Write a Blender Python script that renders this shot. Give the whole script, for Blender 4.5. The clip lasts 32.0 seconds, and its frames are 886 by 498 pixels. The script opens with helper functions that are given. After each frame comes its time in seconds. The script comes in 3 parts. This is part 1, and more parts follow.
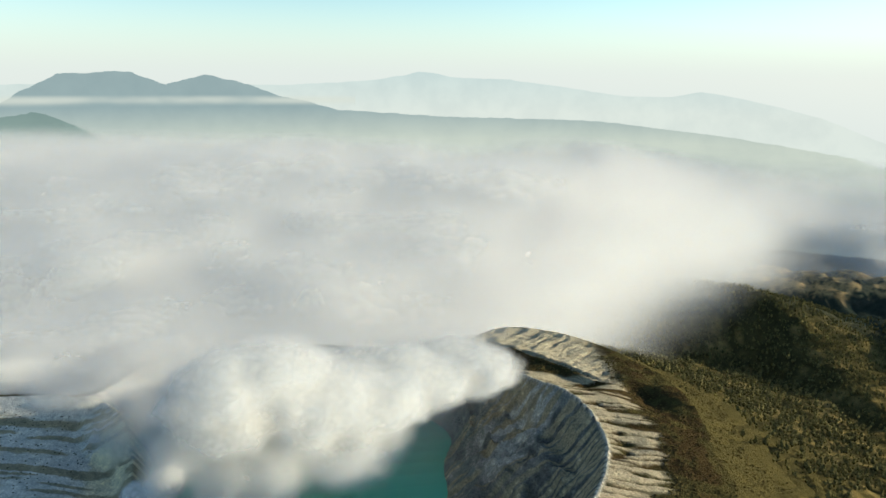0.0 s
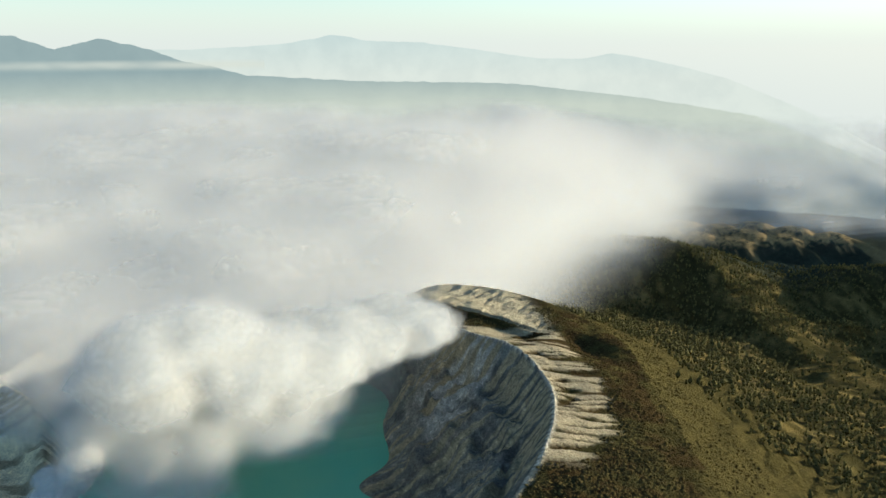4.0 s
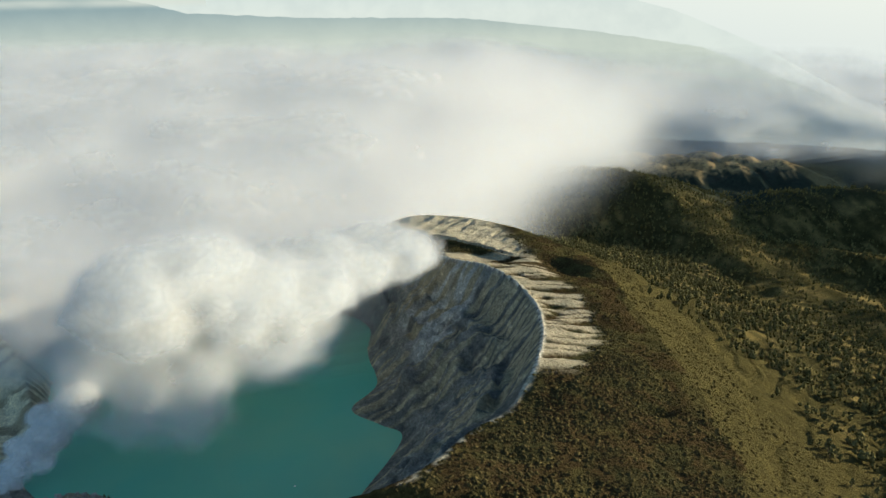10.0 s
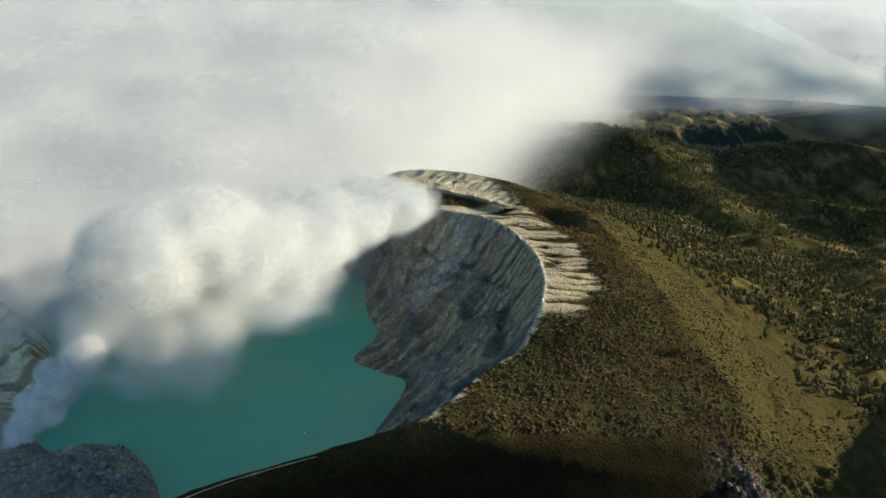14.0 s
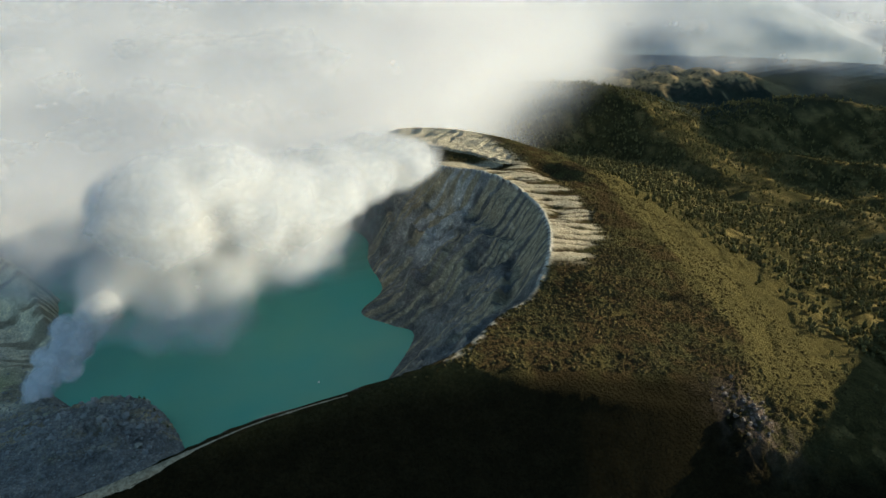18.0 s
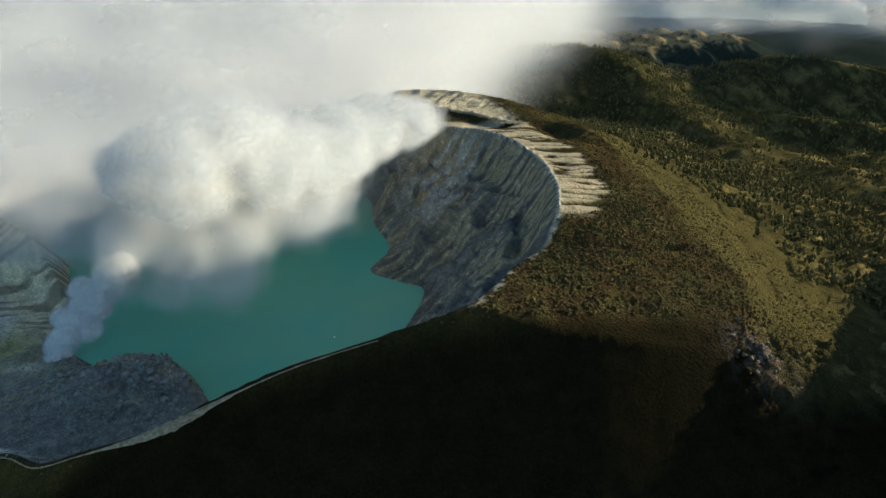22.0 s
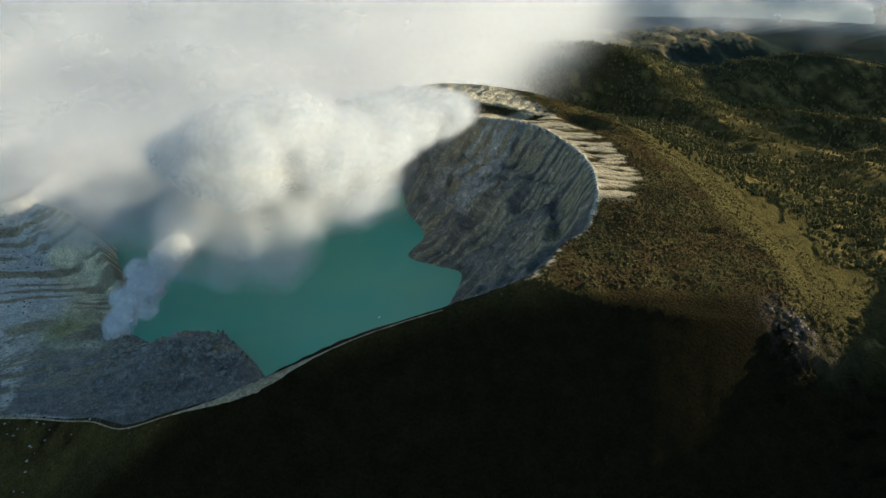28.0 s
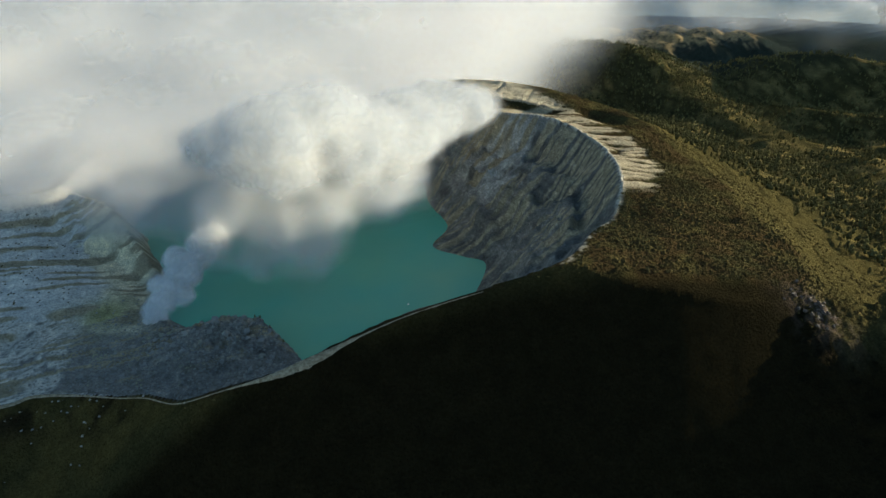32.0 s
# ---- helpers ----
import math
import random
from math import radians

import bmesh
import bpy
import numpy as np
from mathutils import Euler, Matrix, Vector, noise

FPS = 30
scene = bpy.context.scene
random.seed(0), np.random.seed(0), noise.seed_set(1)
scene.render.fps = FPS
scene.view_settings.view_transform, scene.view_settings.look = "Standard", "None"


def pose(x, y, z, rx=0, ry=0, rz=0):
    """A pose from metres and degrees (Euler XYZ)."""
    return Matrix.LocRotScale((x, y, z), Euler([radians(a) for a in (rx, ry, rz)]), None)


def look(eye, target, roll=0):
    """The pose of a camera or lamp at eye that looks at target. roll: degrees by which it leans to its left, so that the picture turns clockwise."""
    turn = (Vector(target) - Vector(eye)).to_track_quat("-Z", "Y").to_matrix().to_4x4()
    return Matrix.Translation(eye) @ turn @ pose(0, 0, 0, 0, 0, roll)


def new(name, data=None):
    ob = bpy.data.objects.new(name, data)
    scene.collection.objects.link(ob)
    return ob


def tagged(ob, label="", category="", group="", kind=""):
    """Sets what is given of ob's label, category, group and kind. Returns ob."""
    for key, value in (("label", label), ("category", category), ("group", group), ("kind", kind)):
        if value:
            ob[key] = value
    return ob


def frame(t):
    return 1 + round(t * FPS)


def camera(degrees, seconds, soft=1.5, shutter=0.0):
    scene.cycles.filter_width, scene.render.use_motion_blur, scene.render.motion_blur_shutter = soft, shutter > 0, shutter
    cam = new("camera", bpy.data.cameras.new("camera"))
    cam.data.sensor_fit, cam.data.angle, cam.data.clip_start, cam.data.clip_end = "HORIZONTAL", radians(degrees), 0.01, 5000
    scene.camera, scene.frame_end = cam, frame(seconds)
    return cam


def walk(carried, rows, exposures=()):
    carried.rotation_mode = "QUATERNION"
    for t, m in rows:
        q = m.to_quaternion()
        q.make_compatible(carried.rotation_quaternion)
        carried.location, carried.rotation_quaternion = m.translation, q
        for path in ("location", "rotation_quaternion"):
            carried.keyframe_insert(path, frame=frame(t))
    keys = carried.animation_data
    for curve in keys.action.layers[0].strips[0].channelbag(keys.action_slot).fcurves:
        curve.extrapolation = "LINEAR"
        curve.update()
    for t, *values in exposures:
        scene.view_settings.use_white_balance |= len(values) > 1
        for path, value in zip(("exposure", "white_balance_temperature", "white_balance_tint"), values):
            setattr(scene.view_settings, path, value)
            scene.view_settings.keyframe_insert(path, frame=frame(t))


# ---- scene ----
cam = camera(64.13, 32.0)
PATH = [
    (0, (0.00, -0.00, 600.00), (0.00, 972.36, 366.50), 0.39),
    (0.5, (-1.14, 5.36, 595.60), (16.60, 976.20, 356.54), 0.34),
    (1, (-2.52, 10.55, 591.05), (34.39, 979.50, 346.54), 0.28),
    (1.5, (-4.43, 15.61, 586.32), (52.21, 982.20, 336.31), 0.22),
    (2, (-7.10, 20.67, 581.49), (65.77, 984.88, 326.55), 0.15),
    (2.5, (-10.41, 25.55, 576.66), (76.68, 987.23, 316.71), 0.08),
    (3, (-14.42, 30.18, 571.99), (83.33, 989.72, 307.93), 0.02),
    (3.5, (-18.31, 34.19, 567.51), (89.97, 991.52, 299.55), -0.03),
    (5.5, (-36.29, 36.37, 558.45), (98.10, 983.61, 267.46), -0.16),
    (6, (-40.54, 35.43, 557.02), (100.52, 979.65, 259.44), -0.21),
    (6.5, (-44.27, 34.21, 555.48), (106.73, 974.81, 251.37), -0.27),
    (7, (-47.82, 32.92, 553.67), (113.05, 969.81, 243.23), -0.34),
    (7.5, (-51.83, 31.52, 551.64), (115.06, 965.23, 234.90), -0.41),
    (8, (-55.91, 29.99, 549.74), (114.37, 961.05, 227.05), -0.48),
    (8.5, (-59.95, 28.24, 548.10), (113.39, 956.45, 218.87), -0.55),
    (9, (-63.92, 26.35, 546.85), (113.03, 951.52, 211.07), -0.62),
    (9.5, (-68.26, 24.50, 545.99), (112.33, 946.51, 203.51), -0.67),
    (10, (-72.79, 22.65, 545.33), (111.83, 941.30, 196.05), -0.71),
    (10.5, (-77.58, 21.02, 544.76), (110.58, 936.37, 188.78), -0.74),
    (11, (-82.31, 19.75, 544.10), (109.59, 931.64, 181.29), -0.74),
    (11.5, (-86.96, 18.79, 543.22), (108.92, 927.11, 173.64), -0.72),
    (12, (-91.61, 18.02, 542.27), (108.55, 922.70, 166.13), -0.70),
    (12.5, (-96.33, 17.15, 541.27), (108.35, 918.15, 158.78), -0.68),
    (13, (-101.12, 16.16, 540.31), (107.68, 913.43, 151.33), -0.66),
    (13.5, (-105.92, 14.98, 539.46), (106.73, 908.66, 144.33), -0.66),
    (14, (-110.79, 13.63, 538.77), (105.28, 903.71, 137.45), -0.66),
    (14.5, (-115.58, 11.92, 538.06), (104.18, 898.38, 130.75), -0.67),
    (16.5, (-134.01, 4.80, 535.08), (95.94, 878.04, 105.47), -0.83),
    (17, (-138.86, 2.68, 534.40), (91.82, 873.01, 99.31), -0.84),
    (17.5, (-143.50, 0.63, 533.74), (89.33, 867.59, 93.10), -0.86),
    (18, (-148.28, -1.11, 533.03), (87.30, 862.09, 86.52), -0.88),
    (18.5, (-153.12, -2.71, 532.07), (86.49, 856.37, 79.77), -0.90),
    (19, (-158.01, -4.27, 531.09), (85.62, 850.64, 73.08), -0.93),
    (19.5, (-162.86, -5.97, 530.18), (84.25, 844.80, 66.38), -0.96),
    (20, (-167.59, -7.79, 529.43), (82.21, 839.03, 59.86), -1.00),
    (20.5, (-172.20, -9.76, 528.95), (79.84, 833.35, 53.94), -1.05),
    (21, (-177.31, -11.83, 528.69), (74.72, 828.36, 48.52), -1.11),
    (21.5, (-182.41, -13.96, 528.45), (68.69, 824.14, 44.15), -1.15),
    (22, (-187.35, -15.92, 528.32), (63.37, 821.59, 42.81), -1.17),
    (22.5, (-192.31, -17.97, 528.22), (58.17, 819.73, 42.91), -1.19),
    (23, (-197.53, -20.27, 528.03), (52.96, 817.47, 42.80), -1.20),
    (23.5, (-202.78, -22.39, 527.80), (47.69, 815.57, 42.95), -1.20),
    (24, (-208.00, -24.61, 527.72), (42.63, 813.48, 43.16), -1.19),
    (24.5, (-213.32, -26.70, 527.61), (37.18, 811.52, 43.23), -1.17),
    (25, (-218.55, -28.60, 527.46), (31.72, 809.80, 43.25), -1.15),
    (25.5, (-223.77, -30.46, 527.27), (26.36, 808.02, 43.13), -1.14),
    (27.5, (-244.82, -39.92, 527.96), (5.00, 798.43, 43.43), -1.14),
    (28, (-250.23, -42.17, 528.10), (-0.40, 796.07, 43.38), -1.12),
    (28.5, (-255.66, -44.39, 528.23), (-5.73, 793.78, 43.47), -1.10),
    (29, (-261.35, -46.73, 528.33), (-11.40, 791.32, 43.37), -1.08),
    (29.5, (-267.05, -49.05, 528.48), (-17.06, 788.92, 43.39), -1.05),
    (30, (-272.58, -51.36, 528.85), (-22.55, 786.64, 43.82), -1.02),
    (30.5, (-278.17, -53.79, 529.35), (-28.08, 784.18, 44.31), -0.99),
    (31, (-283.90, -56.42, 529.86), (-33.72, 781.39, 44.60), -0.96),
    (31.5, (-289.67, -59.00, 530.25), (-39.18, 778.68, 44.92), -0.94),
    (32, (-295.43, -61.57, 530.66), (-45.23, 776.09, 45.16), -0.92),
]
walk(cam, [(t, look(eye, aim, roll)) for t, eye, aim, roll in PATH], exposures=[(0, 1.1, 7000, 1), (32, 1.1, 7000, 1)])

# ---- light: a low sun to the right and ahead, clear pale sky ----
SUN_AZ, SUN_EL = 80.0, 6.2
world = bpy.data.worlds.new("sky")
scene.world = world
world.use_nodes = True
wn, wl = world.node_tree.nodes, world.node_tree.links
sky = wn.new("ShaderNodeTexSky")
sky.sky_type, sky.sun_disc = "NISHITA", False
sky.sun_elevation, sky.sun_rotation = radians(SUN_EL), radians(SUN_AZ)
sky.altitude, sky.air_density, sky.dust_density, sky.ozone_density = 2500, 1.0, 0.6, 1.7
wn["Background"].inputs[1].default_value = 0.15
wc, wz, wr, wh, wm = (wn.new("ShaderNode" + k) for k in ("TexCoord", "SeparateXYZ", "MapRange", "Background", "MixShader"))
wr.interpolation_type = "SMOOTHSTEP"
wr.inputs[1].default_value, wr.inputs[2].default_value, wr.inputs[3].default_value, wr.inputs[4].default_value = 0.0, 0.13, 0.92, 0.0
wh.inputs[0].default_value = (0.345, 0.378, 0.425, 1)  # pale haze all round the horizon
wl.new(sky.outputs[0], wn["Background"].inputs[0])
wl.new(wc.outputs["Generated"], wz.inputs[0])
wl.new(wz.outputs[2], wr.inputs[0])
wl.new(wr.outputs[0], wm.inputs[0])
wl.new(wn["Background"].outputs[0], wm.inputs[1])
wl.new(wh.outputs[0], wm.inputs[2])
wl.new(wm.outputs[0], wn["World Output"].inputs[0])
sun = new("sun", bpy.data.lights.new("sun", "SUN"))
sun.data.energy, sun.data.angle, sun.data.color = 5.0, radians(0.6), (1.0, 0.91, 0.78)
_d = Vector((math.sin(radians(SUN_AZ)) * math.cos(radians(SUN_EL)), math.cos(radians(SUN_AZ)) * math.cos(radians(SUN_EL)), math.sin(radians(SUN_EL))))
sun.rotation_mode = "QUATERNION"
sun.rotation_quaternion = _d.to_track_quat("Z", "Y")
scene.cycles.transparent_max_bounces = 160
scene.cycles.max_bounces, scene.cycles.diffuse_bounces = 12, 5


# ---- noise on arrays ----
def lattice(ix, iy, iz, seed):
    h = (ix * 374761393 + iy * 668265263 + iz * 2147483647 + seed * 974634777) & 0xFFFFFFFF
    h = ((h ^ (h >> 13)) * 1274126177) & 0xFFFFFFFF
    h = ((h ^ (h >> 16)) * 2246822519) & 0xFFFFFFFF
    return ((h ^ (h >> 15)) & 0xFFFFFF) / float(0xFFFFFF) * 2 - 1


def vnoise(x, y, z=None, seed=0):
    """Smooth value noise in -1..1 on arrays."""
    z = np.zeros_like(x) if z is None else z
    fx, fy, fz = np.floor(x), np.floor(y), np.floor(z)
    ix, iy, iz = fx.astype(np.int64), fy.astype(np.int64), fz.astype(np.int64)
    u, v, w = x - fx, y - fy, z - fz
    u, v, w = (q * q * q * (q * (q * 6 - 15) + 10) for q in (u, v, w))
    out = 0
    for a in (0, 1):
        for b in (0, 1):
            for c in (0, 1):
                out = out + lattice(ix + a, iy + b, iz + c, seed) * (u if a else 1 - u) * (v if b else 1 - v) * (w if c else 1 - w)
    return out


def fbm(x, y, z=None, octaves=4, seed=0, gain=0.5, ridged=False):
    total, amp, norm = 0, 1.0, 0.0
    for o in range(octaves):
        k = 2.03 ** o
        n = vnoise(x * k + 17.3 * o, y * k - 9.1 * o, None if z is None else z * k + 5.7 * o, seed + o)
        total = total + amp * ((1 - 2 * np.abs(n)) if ridged else n)
        norm += amp
        amp *= gain
    return total / norm


def smooth(a, b, x):
    t = np.clip((x - a) / (b - a), 0, 1)
    return t * t * (3 - 2 * t)


# ---- plan of the crater ----
def spline(knots, closed=True, per=12):
    """A smooth line through a few knots."""
    k = np.array(knots, float)
    n = len(k)
    out = []
    for i in range(n if closed else n - 1):
        if closed:
            p0, p1, p2, p3 = k[(i - 1) % n], k[i], k[(i + 1) % n], k[(i + 2) % n]
        else:
            p0, p1, p2, p3 = k[max(i - 1, 0)], k[i], k[i + 1], k[min(i + 2, n - 1)]
        for j in range(per):
            t = j / per
            out.append(0.5 * (2 * p1 + (p2 - p0) * t + (2 * p0 - 5 * p1 + 4 * p2 - p3) * t * t + (3 * p1 - p0 - 3 * p2 + p3) * t ** 3))
    if not closed:
        out.append(k[-1])
    return np.array(out)


FAR_SIDE = [(90, 1095, 140), (0, 1190, 118), (-120, 1255, 98), (-260, 1300, 90), (-400, 1310, 84), (-540, 1230, 80)]
LEFT_SIDE = [(-592, 1110, 76), (-680, 1108, 74), (-800, 1080, 74), (-900, 950, 72), (-890, 780, 58)]
NEAR_SIDE = [(-800, 660, 50), (-690, 620, 50), (-573, 597, 52), (-540, 603, 52), (-494, 583, 58), (-449, 549, 72), (-415, 520, 88), (-383, 480, 106), (-341, 458, 128), (-290, 443, 146), (-235, 447, 162), (-180, 455, 172), (-100, 455, 184)]
EDGE_IN = NEAR_SIDE + [(-13, 471, 190), (55, 545, 171), (100, 585, 160), (132, 625, 162), (160, 668, 168), (188, 735, 165), (206, 810, 160), (202, 890, 160), (182, 960, 158), (146, 1020, 150)] + FAR_SIDE + LEFT_SIDE
EDGE_OUT = [(x - 0, y - 7, z - 1) for x, y, z in NEAR_SIDE] + [(-12, 459, 190), (33, 437, 174), (86, 420, 159), (149, 411, 144), (213, 415, 130), (256, 436, 122), (312, 500, 112), (330, 590, 116), (345, 680, 122), (360, 839, 128), (378, 970, 124), (382, 1060, 116), (352, 1150, 116), (290, 1245, 120), (200, 1310, 124), (105, 1310, 126)] + [(x, y + 25, z - 4) for x, y, z in FAR_SIDE[1:]] + [(x - 14, y + 10, z - 2) for x, y, z in LEFT_SIDE]
TOE = [(-600, 660, 14), (-520, 645, 12), (-450, 615, 10), (-390, 585, 8), (-310, 560, 6), (-200, 570, 0), (-90, 630, 0), (-20, 715, 0), (25, 790, 0), (0, 823, 0), (-34, 868, 0), (8, 926, 0), (4, 1019, 0), (16, 1110, 0), (-30, 1180, 0), (-150, 1235, 0), (-300, 1245, 0), (-440, 1170, 0), (-497, 1030, 0), (-444, 885, 0), (-458, 812, 6), (-540, 782, 14), (-640, 770, 24), (-720, 730, 30), (-670, 660, 22)]
EDGE_IN, EDGE_OUT, TOE = spline(EDGE_IN), spline(EDGE_OUT), spline(TOE)
ARETE = spline([(-565, 1085, 76), (-525, 1055, 72), (-497, 1022, 62), (-476, 985, 36), (-452, 925, 26), (-434, 862, 16), (-446, 805, 5)], closed=False)


def inside(x, y, loop):
    """Which points lie in a closed line."""
    res = np.zeros(x.shape, bool)
    px, py = loop[:, 0], loop[:, 1]
    qx, qy = np.roll(px, -1), np.roll(py, -1)
    for a, b, c, d in zip(px, py, qx, qy):
        if b != d:
            res ^= ((b > y) != (d > y)) & (x < (c - a) * (y - b) / (d - b) + a)
    return res


def nearest(x, y, line, closed=True):
    """Distance to a line and the line's height there, blended far from it."""
    a = line
    b = np.roll(line, -1, axis=0) if closed else line[1:]
    a = a if closed else a[:-1]
    best = np.full(x.shape, 1e18)
    high, weight = np.zeros(x.shape), np.zeros(x.shape)
    for p, q in zip(a, b):
        ex, ey = q[0] - p[0], q[1] - p[1]
        t = np.clip(((x - p[0]) * ex + (y - p[1]) * ey) / (ex * ex + ey * ey + 1e-9), 0, 1)
        d = (x - p[0] - t * ex) ** 2 + (y - p[1] - t * ey) ** 2
        best = np.minimum(best, d)
        w = math.hypot(ex, ey) / (d + 16) ** (2 if closed else 5)
        high += w * (p[2] + t * (q[2] - p[2]))
        weight += w
    return np.sqrt(best), high / weight


FLOOR = spline([(-458, 815, 0), (-405, 765, 0), (-386, 742, 0), (-336, 748, 0), (-300, 724, 0), (-278, 680, 0), (-262, 630, 0), (-240, 540, 0), (-400, 500, 0), (-640, 600, 0), (-800, 690, 0), (-720, 800, 0), (-545, 800, 0)], per=6)
HILLS_AND_SHADE_RIDGE = [spline(k, closed=False, per=6) for k in (
    [(840, 2320, -70), (980, 2105, -42), (1000, 1900, -60), (985, 1720, -92), (965, 1460, -100), (930, 1230, -112)],
    [(1300, 1760, -150), (1420, 1850, -105), (1560, 1890, -80), (1680, 1790, -78), (1780, 1650, -95), (1900, 1450, -130)],
    # ridge out of view, added to throw shade on the near right slope
    [(960, 440, 215), (950, 340, 300), (1000, 150, 400), (1100, -50, 460), (1250, -300, 500)],
    [(985, 1720, -92), (1130, 1640, -125), (1300, 1540, -140), (1480, 1440, -150)])]
STEP = spline([(100, 1205, 138), (124, 1172, 142), (146, 1138, 143), (171, 1115, 142), (199, 1090, 141), (226, 1068, 138), (256, 1048, 131), (285, 1036, 118)], closed=False, per=6)
KNOB = spline([(268, 448, 108), (240, 434, 121), (226, 412, 121), (208, 388, 113), (188, 362, 99), (165, 335, 80), (140, 300, 45)], closed=False, per=6)
CONES = [(1400, 2760, 105, 30), (1510, 2690, 90, 24), (1620, 2760, 120, 34), (1740, 2700, 95, 26), (1840, 2790, 120, 32), (1960, 2700, 100, 26), (1560, 2890, 110, 28), (1730, 2900, 120, 30), (1300, 2880, 100, 24), (1430, 2990, 120, 26)]


def height(x, y):
    """The ground's height over the lake, and what kind of ground it is."""
    di, zi = nearest(x, y, EDGE_IN)
    do, zo = nearest(x, y, EDGE_OUT)
    dt, zt = nearest(x, y, TOE)
    in_i, in_o, in_t = inside(x, y, EDGE_IN), inside(x, y, EDGE_OUT), inside(x, y, TOE)
    df, _ = nearest(x, y, FLOOR)
    in_f = inside(x, y, FLOOR)
    wx, wy = x + 14 * fbm(x / 50, y / 50, octaves=2, seed=71), y + 14 * fbm(x / 50, y / 50, octaves=2, seed=72)
    # inner wall: a cliff above, ribs and scree below
    s = di / (di + dt + 1e-6)
    prof = 1 - np.interp(s, [0, 0.2, 0.5, 0.8, 1], [0, 0.34, 0.62, 0.85, 1])
    rib = fbm(wx / 44, wy / 44, octaves=3, seed=3, gain=0.55, ridged=True)
    fine = fbm(wx / 17, wy / 17, s * 14, octaves=1, seed=4, ridged=True)
    mid = np.clip(4 * s * (1 - s), 0, 1)
    around = np.arctan2(y - 850, x + 190) * 260
    iso, isof = rib, fine
    rib = 0.3 * fbm(around / 95 + 0.8 * fbm(wx / 50, wy / 50, octaves=3, seed=6), s * 1.2, octaves=2, seed=3, ridged=True) + 0.7 * fbm(wx / 66, wy / 66, s * 4.5, octaves=3, seed=7, gain=0.55, ridged=True)
    west = 1 - smooth(-560, -440, x)
    ravine = np.abs(vnoise(np.arctan2(y - 1190, x + 700) * 30 + 0.9 * fbm(x / 55, y / 55, octaves=3, seed=91), np.hypot(x + 700, y - 1190) / 110, seed=92))
    right = smooth(-120, 0, x)
    wall = zt + (zi - zt) * prof + mid * ((rib * 34 + fine * 2) * right + (1 - right) * (iso * 8 * (1 - west) + isof * (1 - west) * 3 + west * (1.2 * iso - 1.5 * smooth(760, 800, y) * (1 - np.minimum(ravine * 3, 1)))))
    # lake bed and the rubble floor
    lump = fbm(wx / 30, wy / 24, octaves=4, seed=5, ridged=True)
    dome = np.exp(-(((x + 345) / 75) ** 2 + ((y - 690) / 48) ** 2))
    jag = fbm(wx / 9 + wy / 30, wy / 13, octaves=3, seed=15, ridged=True)
    bed = np.where(in_f, np.minimum(df * 0.5, 9) + np.clip(df / 15, 0, 1) * (lump * (3 + 9 * dome) + jag * (1.2 + 7 * dome) + dome * 20 + 4 * west), -np.minimum(df * 0.5, 10))
    bed = np.where((~in_f) & in_t, np.maximum(-np.minimum(dt, df) * 0.5, -10), bed)
    wall = np.where(in_f & ~in_t, np.maximum(wall, bed), wall)
    h_in = np.where(in_t, bed, wall)
    # shoulder between the two edges
    w = di / (di + do + 1e-6)
    h_mid = zi + (zo - zi) * w
    hollow = 0.6 * np.exp(-(((x - 215) / 60) ** 2 + ((y - 1045) / 40) ** 2)) + 0.8 * np.exp(-(((x - 318) / 34) ** 2 + ((y - 1000) / 55) ** 2))
    lane = (y - 0.12 * x) / 10.5 + 0.8 * fbm(x / 70, y / 60, octaves=3, seed=74)
    terrace = in_o * smooth(635, 668, y) * (1 - smooth(1055, 1075, y)) * smooth(0, 6, di) * (1 - smooth(238, 270, x + 15 * fbm(x / 120, lane * 0.9, octaves=3, seed=73) - 25 * smooth(700, 850, y) + 50 * (1 - smooth(650, 740, y))))
    groove = np.abs(vnoise(x / 90, lane, seed=75))
    over = (x - 205) * 0.667 + (y - 1105) * 0.745
    d2, z2 = nearest(x, y, STEP, closed=False)
    step = z2 - np.where(over > 0, 0.16, 0.9) * np.sqrt(d2 * d2 + 4)
    crest = in_o * (over > -2) * smooth(200, 150, d2 + 22 * fbm(x / 20, y / 20, seed=80)) * smooth(1000, 1030, y) * smooth(300, 258, x + 14 * fbm(x / 15, y / 15, seed=85))
    comb = np.abs(vnoise((0.745 * x - 0.667 * y) / 8 + 1.2 * fbm(x / 40, y / 40, seed=78), over / 90, seed=79))
    # hollow carved to make the dark spot of a small scarp's shadow
    shade_pit = np.exp(-(((x - 268) / 15) ** 2) - ((y - 590) / 5) ** 2)
    h_mid = np.maximum(h_mid - hollow * 20, step) - 8 * shade_pit
    h_mid = h_mid + fbm(x / 45, y / 45, seed=8) * 4 * np.clip(di / 25, 0, 1) - terrace * 4.5 * (1 - np.minimum(groove * 3.4, 1)) - crest * 2.6 * (1 - np.minimum(comb * 2.4, 1))
    # outer flanks
    front = (1 - smooth(420, 520, y)) * (1 - smooth(240, 330, x))
    slope = 0.7 - 0.12 * smooth(100, 350, x) + 0.14 * front
    h_out = zo - 330 * (1 - np.exp(-do * slope / 330))
    hills = fbm(x / 420, y / 420, octaves=5, seed=21, ridged=True)
    rise = smooth(250, 900, do)
    gully = np.abs(vnoise((0.8 * x - 0.6 * y) / 26 + fbm(x / 70, y / 70, seed=82), (0.6 * x + 0.8 * y) / 160, seed=83))
    low = smooth(2500, 3100, 0.75 * x + 0.65 * y)
